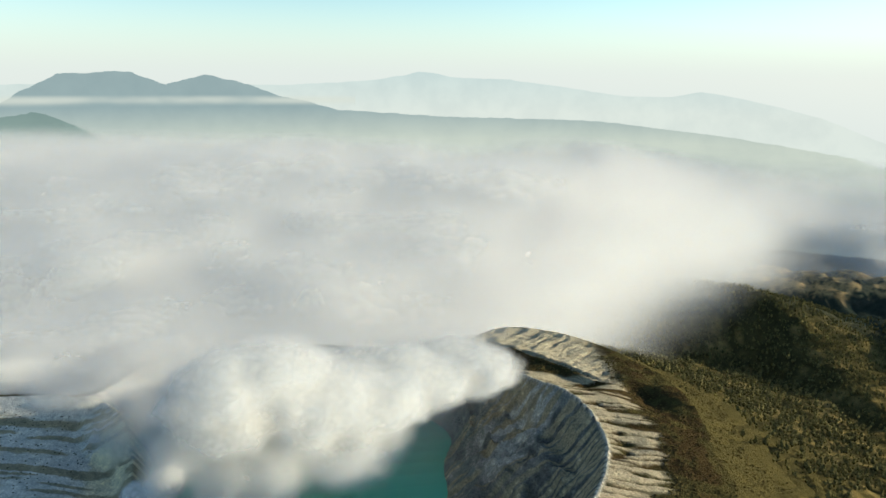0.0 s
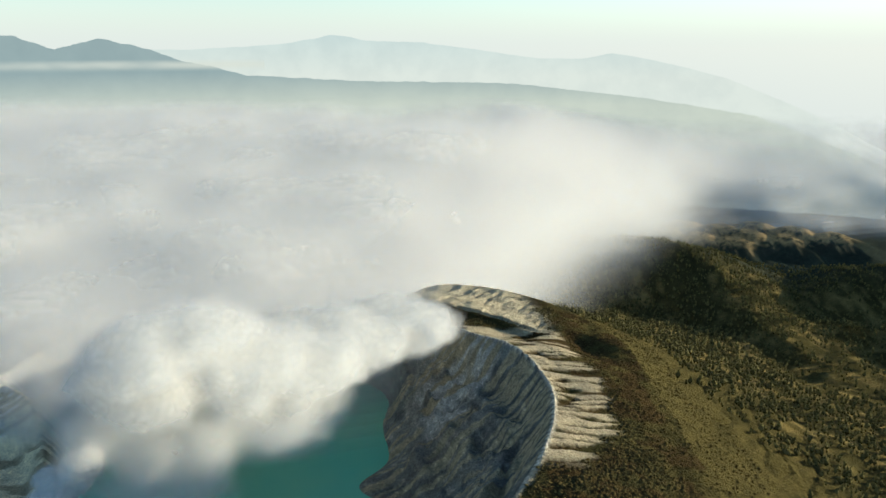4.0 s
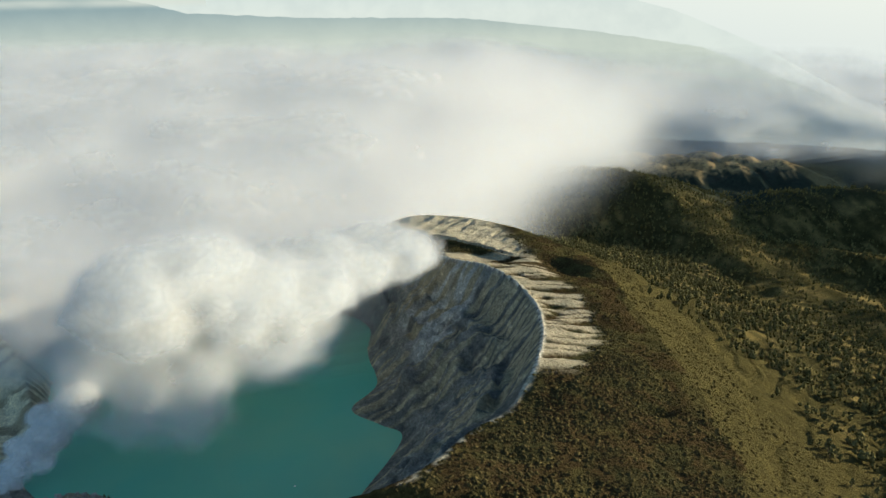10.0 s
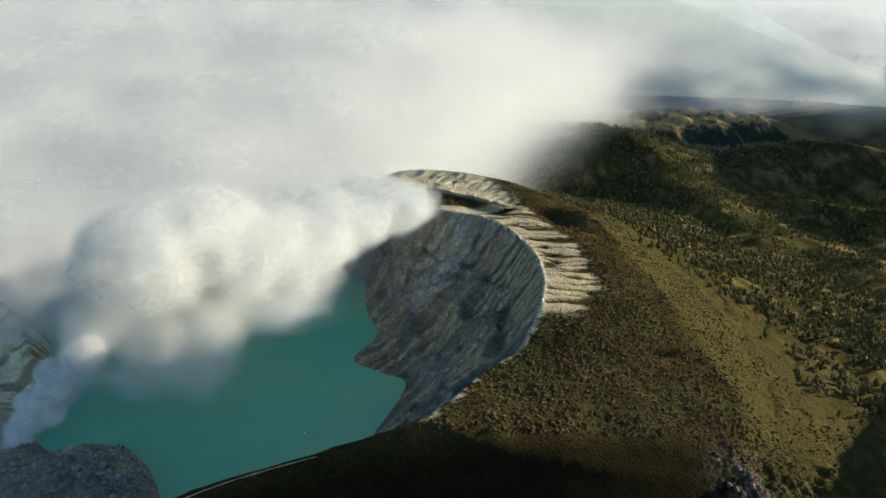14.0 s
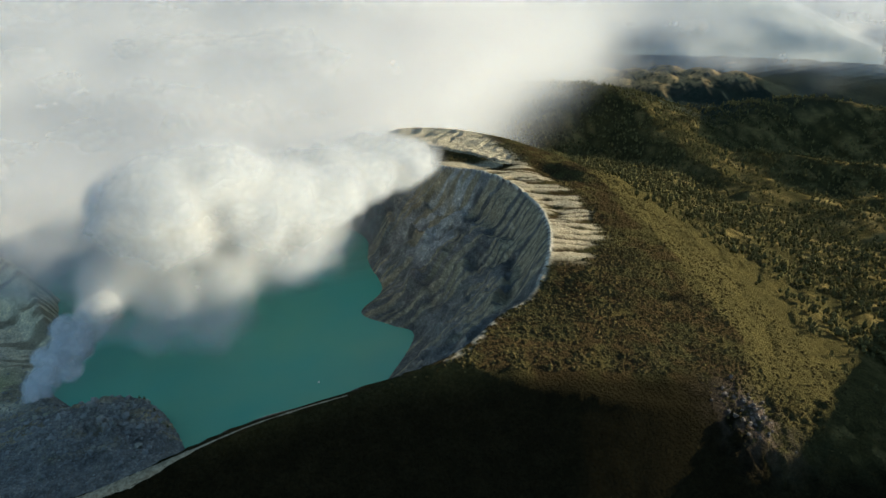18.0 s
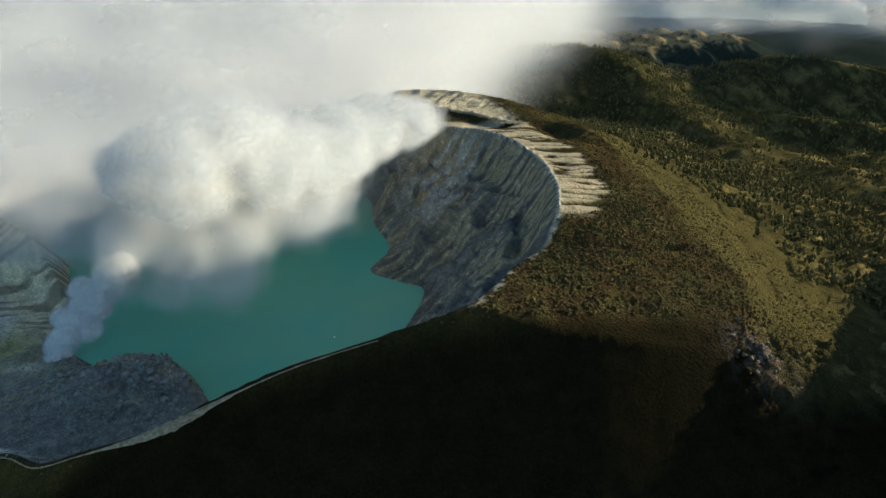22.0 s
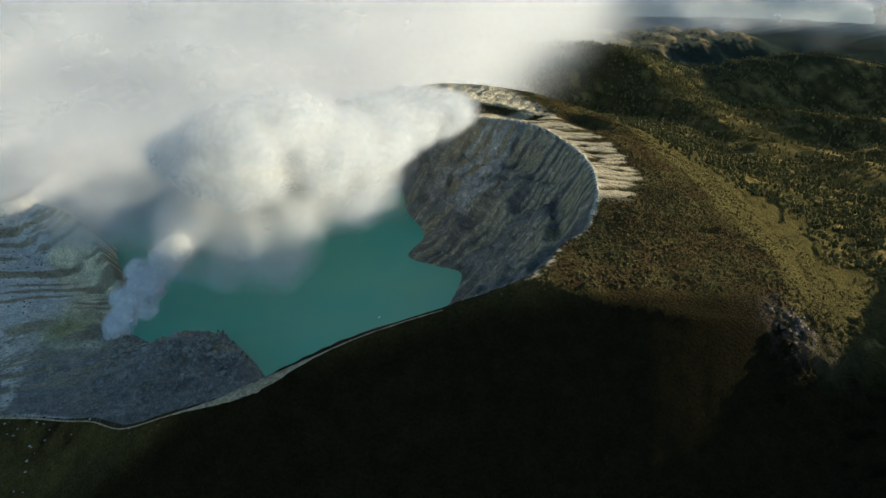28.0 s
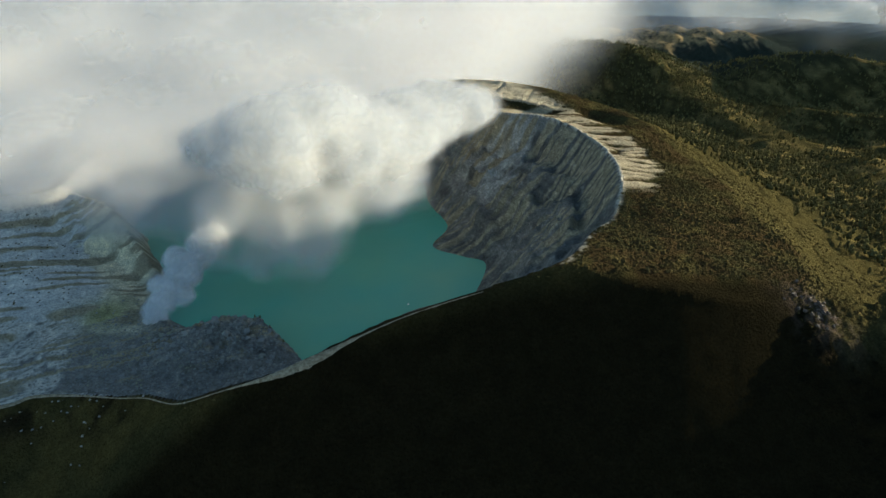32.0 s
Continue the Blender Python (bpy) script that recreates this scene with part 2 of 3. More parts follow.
    h_out = h_out - 60 * low + rise * (1 - 0.75 * low) * (hills * 45 - 20) + fbm(x / 60, y / 60, octaves=3, seed=11) * (5 - 4 * front) * np.clip(do / 40, 0, 1) - (5 - 4.5 * front) * (1 - np.minimum(gully * 2, 1)) * np.clip(do / 60, 0, 1)
    for k in HILLS_AND_SHADE_RIDGE:
        d, z = nearest(x, y, k, closed=False)
        h_out = np.maximum(h_out, z - np.sqrt(d * d + 900) * (1.0 if k[0][2] > 0 else 0.34) + 10 + 14 * fbm(x / 90, y / 90, octaves=3, seed=33, ridged=True))
    d, z = nearest(x, y, KNOB, closed=False)
    knob = z - np.sqrt(d * d + 36) * np.where((x - 225) * 0.75 - (y - 410) * 0.66 > 0, 0.45, 1.0) + 5 + 7 * fbm(x / 14, y / 14, octaves=3, seed=35, ridged=True) * np.clip(d / 8, 0.2, 1)
    h_out = np.maximum(h_out, knob)
    for cx, cy, r, top in CONES:
        q = np.hypot(x - cx, y - cy) / (r * (0.8 + 0.25 * fbm(x / 60, y / 60, seed=96)))
        h_out = np.maximum(h_out, -215 + top * np.where(q < 0.45, 0.75 + 0.25 * q / 0.45, np.maximum(1.55 - q * 1.22, -3)))
    h = np.where(in_i, h_in, np.where(in_o, np.maximum(h_mid, knob), h_out))
    # the arete on the left wall
    da, za = nearest(x, y, ARETE, closed=False)
    spine = np.interp(-y, [-1085, -1055, -1022, -985, -925, -862, -805], [-565, -525, -497, -476, -452, -434, -446])
    ar = za - da * np.where(x > spine, 1.6, 0.75) + (6 * fbm(x / 30, y / 34, octaves=2, seed=36, ridged=True) - 1) * np.clip(da / 12, 0.25, 1)
    h = np.where(in_i, np.maximum(h, ar), h)
    return h, dict(di=di, do=do, dt=dt, in_i=in_i, in_o=in_o, in_t=in_t, in_f=in_f, terrace=terrace, crest=crest, s=s, west=west, arete=da, fine=fine, rib=rib, groove=groove, comb=comb, dome=dome, ravine=ravine)


def lines(a, b, c, d, fine, grow, top):
    """Grid lines: fine from b to c, widening outward to a and d."""
    mid = list(np.arange(b, c + 0.01, fine))
    for end, sign in ((a, -1), (d, 1)):
        step, out = fine, []
        p = b if sign < 0 else c
        while (p - end) * sign < 0:
            step = min(step * grow, top)
            p += sign * step
            out.append(p)
        mid = out[::-1] + mid if sign < 0 else mid + out
    return np.array(mid)


def grid_mesh(name, gx, gy, z, keep=None):
    nx, ny = len(gx), len(gy)
    X, Y = np.meshgrid(gx, gy)
    co = np.stack([X.ravel(), Y.ravel(), z.ravel()], 1)
    i = np.arange(nx * ny).reshape(ny, nx)
    f = np.stack([i[:-1, :-1], i[:-1, 1:], i[1:, 1:], i[1:, :-1]], -1).reshape(-1, 4)
    if keep is not None:
        f = f[keep[f].any(1)]
    me = bpy.data.meshes.new(name)
    me.from_pydata(co.tolist(), [], f.tolist())
    me.polygons.foreach_set("use_smooth", [True] * len(me.polygons))
    return me


# ---- materials ----
def material(name):
    m = bpy.data.materials.new(name)
    m.use_nodes = True
    return m, m.node_tree.nodes, m.node_tree.links, m.node_tree.nodes["Principled BSDF"]


def plain(name, colour, rough=0.8):
    m, n, l, b = material(name)
    b.inputs["Base Color"].default_value = (*colour, 1)
    b.inputs["Roughness"].default_value = rough
    return m


def mixed(n, l, a, b, fac, mode="MIX"):
    k = n.new("ShaderNodeMix")
    k.data_type, k.blend_type = "RGBA", mode
    for sock, v in ((k.inputs[0], fac), (k.inputs[6], a), (k.inputs[7], b)):
        if isinstance(v, (int, float)):
            sock.default_value = v
        elif isinstance(v, tuple):
            sock.default_value = (*v, 1)
        else:
            l.new(v, sock)
    return k.outputs[2]


def speck(n, l, scale, detail=4.0, lo=0.35, hi=0.65, rough=0.6, vec=None):
    t = n.new("ShaderNodeTexNoise")
    t.inputs["Scale"].default_value, t.inputs["Detail"].default_value, t.inputs["Roughness"].default_value = scale, detail, rough
    if vec is None:
        g = n.new("ShaderNodeNewGeometry")
        vec = g.outputs["Position"]
    l.new(vec, t.inputs["Vector"])
    m = n.new("ShaderNodeMapRange")
    m.inputs[1].default_value, m.inputs[2].default_value = lo, hi
    l.new(t.outputs[0], m.inputs[0])
    return m.outputs[0]


def relief(n, l, b, fac, strength, dist):
    k = n.new("ShaderNodeBump")
    k.inputs["Strength"].default_value, k.inputs["Distance"].default_value = strength, dist
    l.new(fac, k.inputs["Height"])
    l.new(k.outputs[0], b.inputs["Normal"])


GROUND, gn, gl, gb = material("volcanic_ground")
att = gn.new("ShaderNodeAttribute")
att.attribute_name = "tone"
f1, f2, f3 = speck(gn, gl, 0.35, 5), speck(gn, gl, 0.06, 4), speck(gn, gl, 1.2, 3)
c1 = mixed(gn, gl, att.outputs["Color"], mixed(gn, gl, att.outputs["Color"], (0.62, 0.6, 0.58), 1.0, "MULTIPLY"), f1)
c2 = mixed(gn, gl, c1, mixed(gn, gl, c1, (1.45, 1.4, 1.35), 1.0, "MULTIPLY"), f2)
c3 = mixed(gn, gl, c2, mixed(gn, gl, c2, (0.75, 0.75, 0.75), 1.0, "MULTIPLY"), f3)
rk = gn.new("ShaderNodeAttribute")
rk.attribute_name = "rocky"
k1 = speck(gn, gl, 0.07, 9, 0.38, 0.62, 0.68)
dark = mixed(gn, gl, c3, mixed(gn, gl, c3, (0.66, 0.66, 0.66), 1.0, "MULTIPLY"), k1)
lite = mixed(gn, gl, dark, mixed(gn, gl, dark, (1.9, 1.85, 1.75), 1.0, "MULTIPLY"), speck(gn, gl, 0.11, 9, 0.52, 0.7, 0.66))
gl.new(mixed(gn, gl, c3, lite, rk.outputs["Fac"]), gb.inputs["Base Color"])
gb.inputs["Roughness"].default_value = 0.95
gb.inputs["Specular IOR Level"].default_value = 0.0
relief(gn, gl, gb, speck(gn, gl, 0.3, 6, 0.2, 0.8), 1.0, 2.5)

WATER, an, al_, ab = material("lake_water")
al_.new(mixed(an, al_, (0.078, 0.37, 0.265), (0.125, 0.385, 0.245), speck(an, al_, 0.006, 3)), ab.inputs["Base Color"])
ab.inputs["Roughness"].default_value = 0.35
ab.inputs["Specular IOR Level"].default_value = 0.25
relief(an, al_, ab, speck(an, al_, 0.25, 3), 0.15, 0.3)


def cloud_material(name, colour, scale, thin, thick, through_light=0.3):
    m, n, l, b = material(name)
    m.cycles.use_bump_map_correction = False
    n.remove(b)
    at = n.new("ShaderNodeAttribute")
    at.attribute_name = "dens"
    gr = n.new("ShaderNodeAttribute")
    gr.attribute_name = "bent_normal"
    tr = n.new("ShaderNodeBsdfTransparent")
    df = n.new("ShaderNodeBsdfDiffuse")
    tl = n.new("ShaderNodeBsdfTranslucent")
    df.inputs[0].default_value = tl.inputs[0].default_value = (*colour, 1)
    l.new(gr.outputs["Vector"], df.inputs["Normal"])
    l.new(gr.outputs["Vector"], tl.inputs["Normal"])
    mx = n.new("ShaderNodeMixShader")
    mx.inputs[0].default_value = through_light
    l.new(df.outputs[0], mx.inputs[1])
    l.new(tl.outputs[0], mx.inputs[2])
    al = n.new("ShaderNodeMixShader")
    wisp = speck(n, l, scale, 5, 0.3, 0.7, 0.6)
    amt = n.new("ShaderNodeMapRange")
    amt.inputs[3].default_value, amt.inputs[4].default_value = thin, thick
    l.new(wisp, amt.inputs[0])
    mul = n.new("ShaderNodeMath")
    mul.operation, mul.use_clamp = "MULTIPLY", True
    l.new(at.outputs["Fac"], mul.inputs[0])
    l.new(amt.outputs[0], mul.inputs[1])
    l.new(mul.outputs[0], al.inputs[0])
    l.new(tr.outputs[0], al.inputs[1])
    l.new(mx.outputs[0], al.inputs[2])
    l.new(al.outputs[0], n["Material Output"].inputs[0])
    return m


STEAM = cloud_material("steam_vapour", (0.97, 0.97, 0.96), 0.026, 0.45, 1.4, 0.4)
VENT = cloud_material("vent_steam", (0.98, 0.98, 0.96), 0.07, 0.6, 1.4, 0.04)
CLOUD = cloud_material("cloud_vapour", (0.96, 0.96, 0.95), 0.006, 0.7, 1.2)

# ---- ground ----
gx = lines(-3000, -680, 640, 3600, 4.0, 1.06, 45)
gy = np.concatenate([lines(-500, 250, 440, 440, 4.0, 1.06, 45), lines(442.6, 442.6, 1262, 4300, 2.6, 1.06, 45)])
gx, gy = np.union1d(gx, np.arange(1285, 2000, 14.0)), np.union1d(gy, np.arange(2600, 3080, 14.0))
GX, GY = np.meshgrid(gx, gy)
GZ, G = height(GX, GY)
ground = new("ground", grid_mesh("ground", gx, gy, GZ))
n3 = fbm(GX / 7, GY / 7, octaves=2, seed=53)
n1, n2 = fbm(GX / 90, GY / 90, octaves=4, seed=51), fbm(GX / 22, GY / 22, octaves=3, seed=52)
tone = np.ones(GX.shape + (4,))


def lay(mask, colour):
    """Blend a ground colour in where the mask says."""
    k = np.clip(mask, 0, 1)[..., None]
    tone[..., :3] = tone[..., :3] * (1 - k) + np.array(colour) * k


tone[..., :3] = (0.046, 0.043, 0.019)
lay(smooth(-0.1, 0.35, n1), (0.075, 0.062, 0.024))
lay(smooth(350, 500, GX) * smooth(-0.5, 0.2, n2), (0.076, 0.065, 0.026))
lay(smooth(0.12, 0.5, n2 + 0.6 * n1) * (GX > 300), (0.21, 0.16, 0.064))
lay(G["in_o"] * 0 + (~G["in_i"]) * smooth(330, 480, GY) * (1 - smooth(150, 330, G["do"])) * smooth(200, 330, GX + 60 * n2), (0.078, 0.066, 0.026))
lay(G["in_o"] * smooth(-0.35, 0.2, n2 + n1 * 0.5), (0.056, 0.039, 0.018))
# far woods in bluish dark, standing in for shade in the distance
lay(smooth(2200, 2700, GY + 0.35 * GX), (0.035, 0.045, 0.036))
for cx, cy, r, top in CONES:
    lay(smooth(1.1, 0.75, np.hypot(GX - cx, GY - cy) / r + 0.5 * n2) * smooth(-0.7, -0.1, n3 + n2), (0.36, 0.265, 0.14))
# south and near slopes: shade darkened into the ground colour
shaded_south = np.maximum((1 - smooth(430, 465, GY)) * (1 - smooth(222, 256, GX)), 1 - smooth(330, 375, GY + 12 * n2))
lay(shaded_south * (~G["in_i"]), (0.016, 0.0135, 0.007))
d1 = fbm(GX / 70 + 0.3 * n1, GY / 70, GZ / 60, octaves=5, seed=54, gain=0.55)
d2 = fbm(GX / 24, GY / 24, GZ / 30, octaves=4, seed=55, ridged=True)
rock = np.clip(0.5 + 0.25 * G["rib"] + 0.55 * d1 + 0.3 * d2, 0, 1)
lay(G["in_i"] * 1.0, (0.17, 0.165, 0.15))
lay(G["in_i"] * smooth(0.42, 0.95, rock), (0.27, 0.262, 0.24))
lay(G["in_i"] * smooth(0.4, 0.15, rock), (0.125, 0.122, 0.117))
# upper right wall: the cliff's shade laid in as darker rock
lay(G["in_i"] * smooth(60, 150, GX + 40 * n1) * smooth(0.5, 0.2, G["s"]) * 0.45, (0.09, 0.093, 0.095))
pale = np.exp(-(((GX - 128) / 60) ** 2 + ((GY - 985) / 75) ** 2)) + 0.7 * np.exp(-(((GX - 90) / 40) ** 2 + ((GY - 940) / 80) ** 2))
lay(G["in_i"] * pale * smooth(-0.25, 0.25, d1 + 0.4 * d2), (0.5, 0.5, 0.48))
lay(G["in_i"] * np.exp(-(((GX - 80) / 50) ** 2 + ((GY - 850) / 45) ** 2)) * 0.6, (0.26, 0.2, 0.15))
left = smooth(-420, -470, GX) * G["in_i"]
lay(left * (1 - G["in_f"] * G["in_t"]), (0.7, 0.69, 0.65))
lay(left * smooth(0.16, 0.0, G["ravine"]) * (GY > 770) * smooth(-0.5, 0.1, n1 + n2) * 0.3, (0.36, 0.36, 0.35))
fan = np.abs(vnoise(np.arctan2(GY - 850, GX + 500) * 26 + 1.5 * fbm(GX / 30, GY / 30, octaves=3, seed=93), np.hypot(GX + 500, GY - 850) / 60, seed=94))
lay(left * (GY < 800) * smooth(0.2, 0.02, fan) * smooth(-520, -560, GX), (0.2, 0.195, 0.19))
face = left * smooth(80, 50, G["arete"] + 14 * n2) * (GX > -545 - 40 * n2)
lay(face, (0.66, 0.6, 0.43))
lay(face * smooth(-0.1, 0.5, d1 + 0.5 * d2), (0.85, 0.77, 0.55))
lay(face * smooth(0.1, 0.5, -d1 + 0.3 * n3) * 0.6, (0.4, 0.33, 0.24))
lay(left * np.exp(-(((GX + 500) / 45) ** 2 + ((GY - 800) / 40) ** 2)), (0.42, 0.4, 0.2))
lay(G["in_i"] * G["in_f"] * G["in_t"] * (0.4 + 0.6 * G["dome"]), (0.37, 0.355, 0.325))
lay(left * G["in_f"] * smooth(-515, -545, GX) * smooth(0.03, 0.22, fan) * smooth(-0.5, 0.0, n2 + 0.3), (0.66, 0.63, 0.56))
reach = np.clip((G["di"] - 12) / 75, 0, 1)
lay(np.clip(G["terrace"] * 1.6, 0, 1) * smooth(0.12, 0.32, G["groove"] + 0.1 * n2 - 0.32 * reach ** 1.5), (0.4, 0.345, 0.24))
lay(G["crest"] * smooth(0.0, 0.2, G["comb"] + 0.12) * smooth(-0.6, 0.1, n2 + 0.4), (0.48, 0.42, 0.3))
lay((~G["in_i"]) * smooth(6, 2, G["di"]) * smooth(560, 640, GY) * (GX > 50), (0.7, 0.66, 0.55))
lay((~G["in_i"]) * smooth(9, 3, G["di"]) * (GX > -30) * (GY < 665) * smooth(0.0, 0.3, n3), (0.42, 0.37, 0.28))
lay((~G["in_i"]) * np.exp(-(((GX - 246) / 30) ** 2 + ((GY - 402) / 34) ** 2)) * 1.3 * smooth(-0.4, 0.1, n3), (0.1, 0.076, 0.06))
# strip below the left trail: brown scrub, darkened to match the shade
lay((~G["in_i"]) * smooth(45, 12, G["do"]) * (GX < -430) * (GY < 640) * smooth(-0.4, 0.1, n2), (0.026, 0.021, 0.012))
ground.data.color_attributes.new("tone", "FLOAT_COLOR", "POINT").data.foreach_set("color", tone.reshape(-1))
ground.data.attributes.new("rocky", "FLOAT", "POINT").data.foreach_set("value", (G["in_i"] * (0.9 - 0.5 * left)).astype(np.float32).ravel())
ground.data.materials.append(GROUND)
tagged(ground, "volcano flanks of brown scrub and grey crater rock", "ground", kind="structure")


def drop(x, y):
    """Ground height at places, from the grid."""
    x, y = np.asarray(x, float), np.asarray(y, float)
    i, j = np.clip(np.searchsorted(gx, x) - 1, 0, len(gx) - 2), np.clip(np.searchsorted(gy, y) - 1, 0, len(gy) - 2)
    u, v = (x - gx[i]) / (gx[i + 1] - gx[i]), (y - gy[j]) / (gy[j + 1] - gy[j])
    return GZ[j, i] * (1 - u) * (1 - v) + GZ[j, i + 1] * u * (1 - v) + GZ[j + 1, i] * (1 - u) * v + GZ[j + 1, i + 1] * u * v


lake = new("lake_water", grid_mesh("lake_water", np.linspace(-620, 120, 60), np.linspace(520, 1300, 60), np.zeros((60, 60))))
lake.data.materials.append(WATER)
tagged(lake, "turquoise acid crater lake with still milky water", "water", kind="structure")


# ---- vapour ----
LEAN_X, LEAN_Z = 0.18, 0.6  # how the layers of vapour stand: y = w + LEAN_X * x + LEAN_Z * z
ACROSS = 1 / math.sqrt(1 + LEAN_X ** 2 + LEAN_Z ** 2)


def vapour(name, label, xs, ys, zs, dw, field, sigma, category, lean=0.5, mat=STEAM, bound=None, blur=1):
    """A cloud as many thin slanting layers, each as opaque as the vapour there is thick."""
    corner = [y - LEAN_X * x - LEAN_Z * z for x in (xs[0], xs[-1]) for y in ys for z in (zs[0], zs[-1])]
    ws = np.arange(min(corner), max(corner), dw)
    X, Z, W = np.meshgrid(xs, zs, ws, indexing="ij")
    Y = W + LEAN_X * X + LEAN_Z * Z
    near = (Y > ys[0]) & (Y < ys[1])
    if bound:
        near &= bound(X, Y, Z)
    dens = np.zeros(X.shape)
    dens[near] = np.clip(field(X[near], Y[near], Z[near]), 0, 1)
    soft = dens
    for k in range(blur):
        for ax in (0, 1, 2):
            soft = (np.roll(soft, 1, ax) + 2 * soft + np.roll(soft, -1, ax)) / 4
    fx, fz, fw = np.gradient(soft, xs, zs, ws)
    g = -np.stack([fx - LEAN_X * fw, fw, fz - LEAN_Z * fw], -1)
    g = g / (np.linalg.norm(g, axis=-1, keepdims=True) + 1e-5)
    g = g * (1 - lean) + lean * np.array((0.1, -0.1, 0.99))  # shading normals bent near upright: sunlight set by them, not by the layers
    alpha = 1 - np.exp(-dens * sigma * dw * ACROSS)
    verts, faces, al, gr, base = [], [], [], [], 0
    nx, nz = len(xs), len(zs)
    idx = np.arange(nx * nz).reshape(nx, nz)
    quad = np.stack([idx[:-1, :-1], idx[1:, :-1], idx[1:, 1:], idx[:-1, 1:]], -1).reshape(-1, 4)
    for k in range(len(ws)):
        a = alpha[:, :, k].ravel()
        keep = quad[a[quad].max(1) > 0.004]
        if not len(keep):
            continue
        used = np.unique(keep)
        remap = np.full(nx * nz, -1)
        remap[used] = np.arange(len(used)) + base
        verts.append(np.stack([X[:, :, k].ravel()[used], Y[:, :, k].ravel()[used], Z[:, :, k].ravel()[used]], 1))
        faces.append(remap[keep])
        al.append(a[used])
        gr.append(g[:, :, k].reshape(-1, 3)[used])
        base += len(used)
    me = bpy.data.meshes.new(name)
    me.from_pydata(np.concatenate(verts).tolist(), [], np.concatenate(faces).tolist())
    me.attributes.new("dens", "FLOAT", "POINT").data.foreach_set("value", np.concatenate(al).astype(np.float32))
    me.attributes.new("bent_normal", "FLOAT_VECTOR", "POINT").data.foreach_set("vector", np.concatenate(gr).astype(np.float32).ravel())
    me.materials.append(mat)
    return tagged(new(name, me), label, category, kind="stuff")


def puffs(X, Y, Z, balls):
    out = np.full(X.shape, -1.0)
    for cx, cy, cz, rx, ry, rz in balls:
        out = np.maximum(out, 1 - np.sqrt(((X - cx) / rx) ** 2 + ((Y - cy) / ry) ** 2 + ((Z - cz) / rz) ** 2))
    return out


BODY = [(-288, 770, 225, 56, 58, 48), (-252, 765, 250, 72, 70, 60), (-205, 785, 258, 88, 80, 58), (-165, 800, 215, 105, 90, 62), (-100, 850, 192, 95, 100, 52), (-60, 930, 180, 110, 110, 50), (20, 1010, 172, 105, 105, 46),
        (-230, 870, 205, 140, 110, 58), (-245, 765, 200, 72, 60, 48), (-150, 960, 170, 150, 120, 48), (-270, 1000, 160, 150, 110, 50)]
CURTAIN = [(-345, 803, 118, 40, 42, 58), (-312, 790, 150, 55, 48, 60), (-265, 780, 125, 64, 50, 75), (-205, 782, 130, 66, 55, 72), (-140, 805, 150, 80, 62, 55), (-290, 788, 80, 44, 36, 42), (-225, 785, 85, 50, 42, 48), (-90, 850, 130, 60, 60, 50)]
SHADED = [(-420, 1070, 66, 150, 130, 46), (-320, 985, 62, 120, 105, 42), (-540, 1170, 82, 170, 120, 46), (-440, 1180, 80, 190, 110, 50), (-590, 1130, 92, 130, 110, 34), (-250, 1080, 75, 150, 110, 45)]


def plume_field(X, Y, Z):
    n = fbm(X / 58, Y / 58, Z / 50, octaves=5, seed=31, gain=0.55)
    billow = 0.5 - np.abs(fbm(X / 40, Y / 40, Z / 36, octaves=3, seed=39))
    body = (puffs(X, Y, Z, BODY) + n * 0.3 + 0.34 * billow - 0.2) * 3.0
    thin = np.minimum((puffs(X, Y, Z, CURTAIN) + n * 0.6 + 0.25 * billow) * 0.6, 0.36)
    dim = np.minimum((puffs(X, Y, Z, SHADED) + n * 0.45 + 0.1) * 0.4, 0.2)
    return np.maximum(np.maximum(body, thin), dim)


def jet_field(X, Y, Z):
    jet = [(-444, 776, 6, 13, 13, 14), (-436, 782, 16, 18, 18, 17), (-424, 790, 27, 20, 20, 18), (-410, 802, 38, 22, 22, 20), (-396, 815, 50, 24, 24, 22), (-384, 822, 62, 22, 22, 20), (-428, 806, 42, 15, 15, 14), (-404, 826, 68, 16, 16, 15), (-400, 790, 30, 17, 17, 15), (-364, 822, 80, 22, 20, 22), (-350, 812, 96, 22, 20, 20)]
    return (puffs(X, Y, Z, jet) + 0.5 * fbm(X / 19, Y / 19, Z / 19, octaves=4, seed=38) + 0.08) * 4.0


FRONT = np.array([(-2600, 1250), (-900, 1190), (-620, 1200), (-330, 1080), (-150, 1000), (0, 1040), (80, 1130), (130, 1270), (200, 1340), (315, 1430), (450, 1530), (700, 1730), (900, 1930), (1100, 2180), (1400, 2600), (1800, 2950), (3000, 3100)])


def deck_field(X, Y, Z):
    n = fbm(X / 330, Y / 240, Z / 140, octaves=5, seed=41)
    m = fbm(X / 700 + 0.2 * Y / 400, Y / 330, octaves=4, seed=45)
    top = 168 + 50 * smooth(1400, 1540, Y + 0.12 * X + 90 * m) + 16 * m + 150 * smooth(1600, 3300, Y) - 150 * smooth(300, 1700, X)
    foot = smooth(-110, -30, Z + 130 * smooth(700, 1500, X))
    edge = smooth(-60, 190 + 0.3 * np.maximum(X, 0), (Y - np.interp(X, FRONT[:, 0], FRONT[:, 1])) + 150 * n)
    east = 1 - 0.68 * smooth(-100, 900, X - (Y - 1700) * 0.35 + 300 * n)
    far = 1 - smooth(-200, 300, Y - 3250 + 0.2 * np.minimum(X + 700, 900) - 600 * smooth(300, 1000, X) + 500 * n)
    return smooth(0, 90, top - Z + 26 * n) * foot * edge * east * far * (0.8 + 0.5 * n)


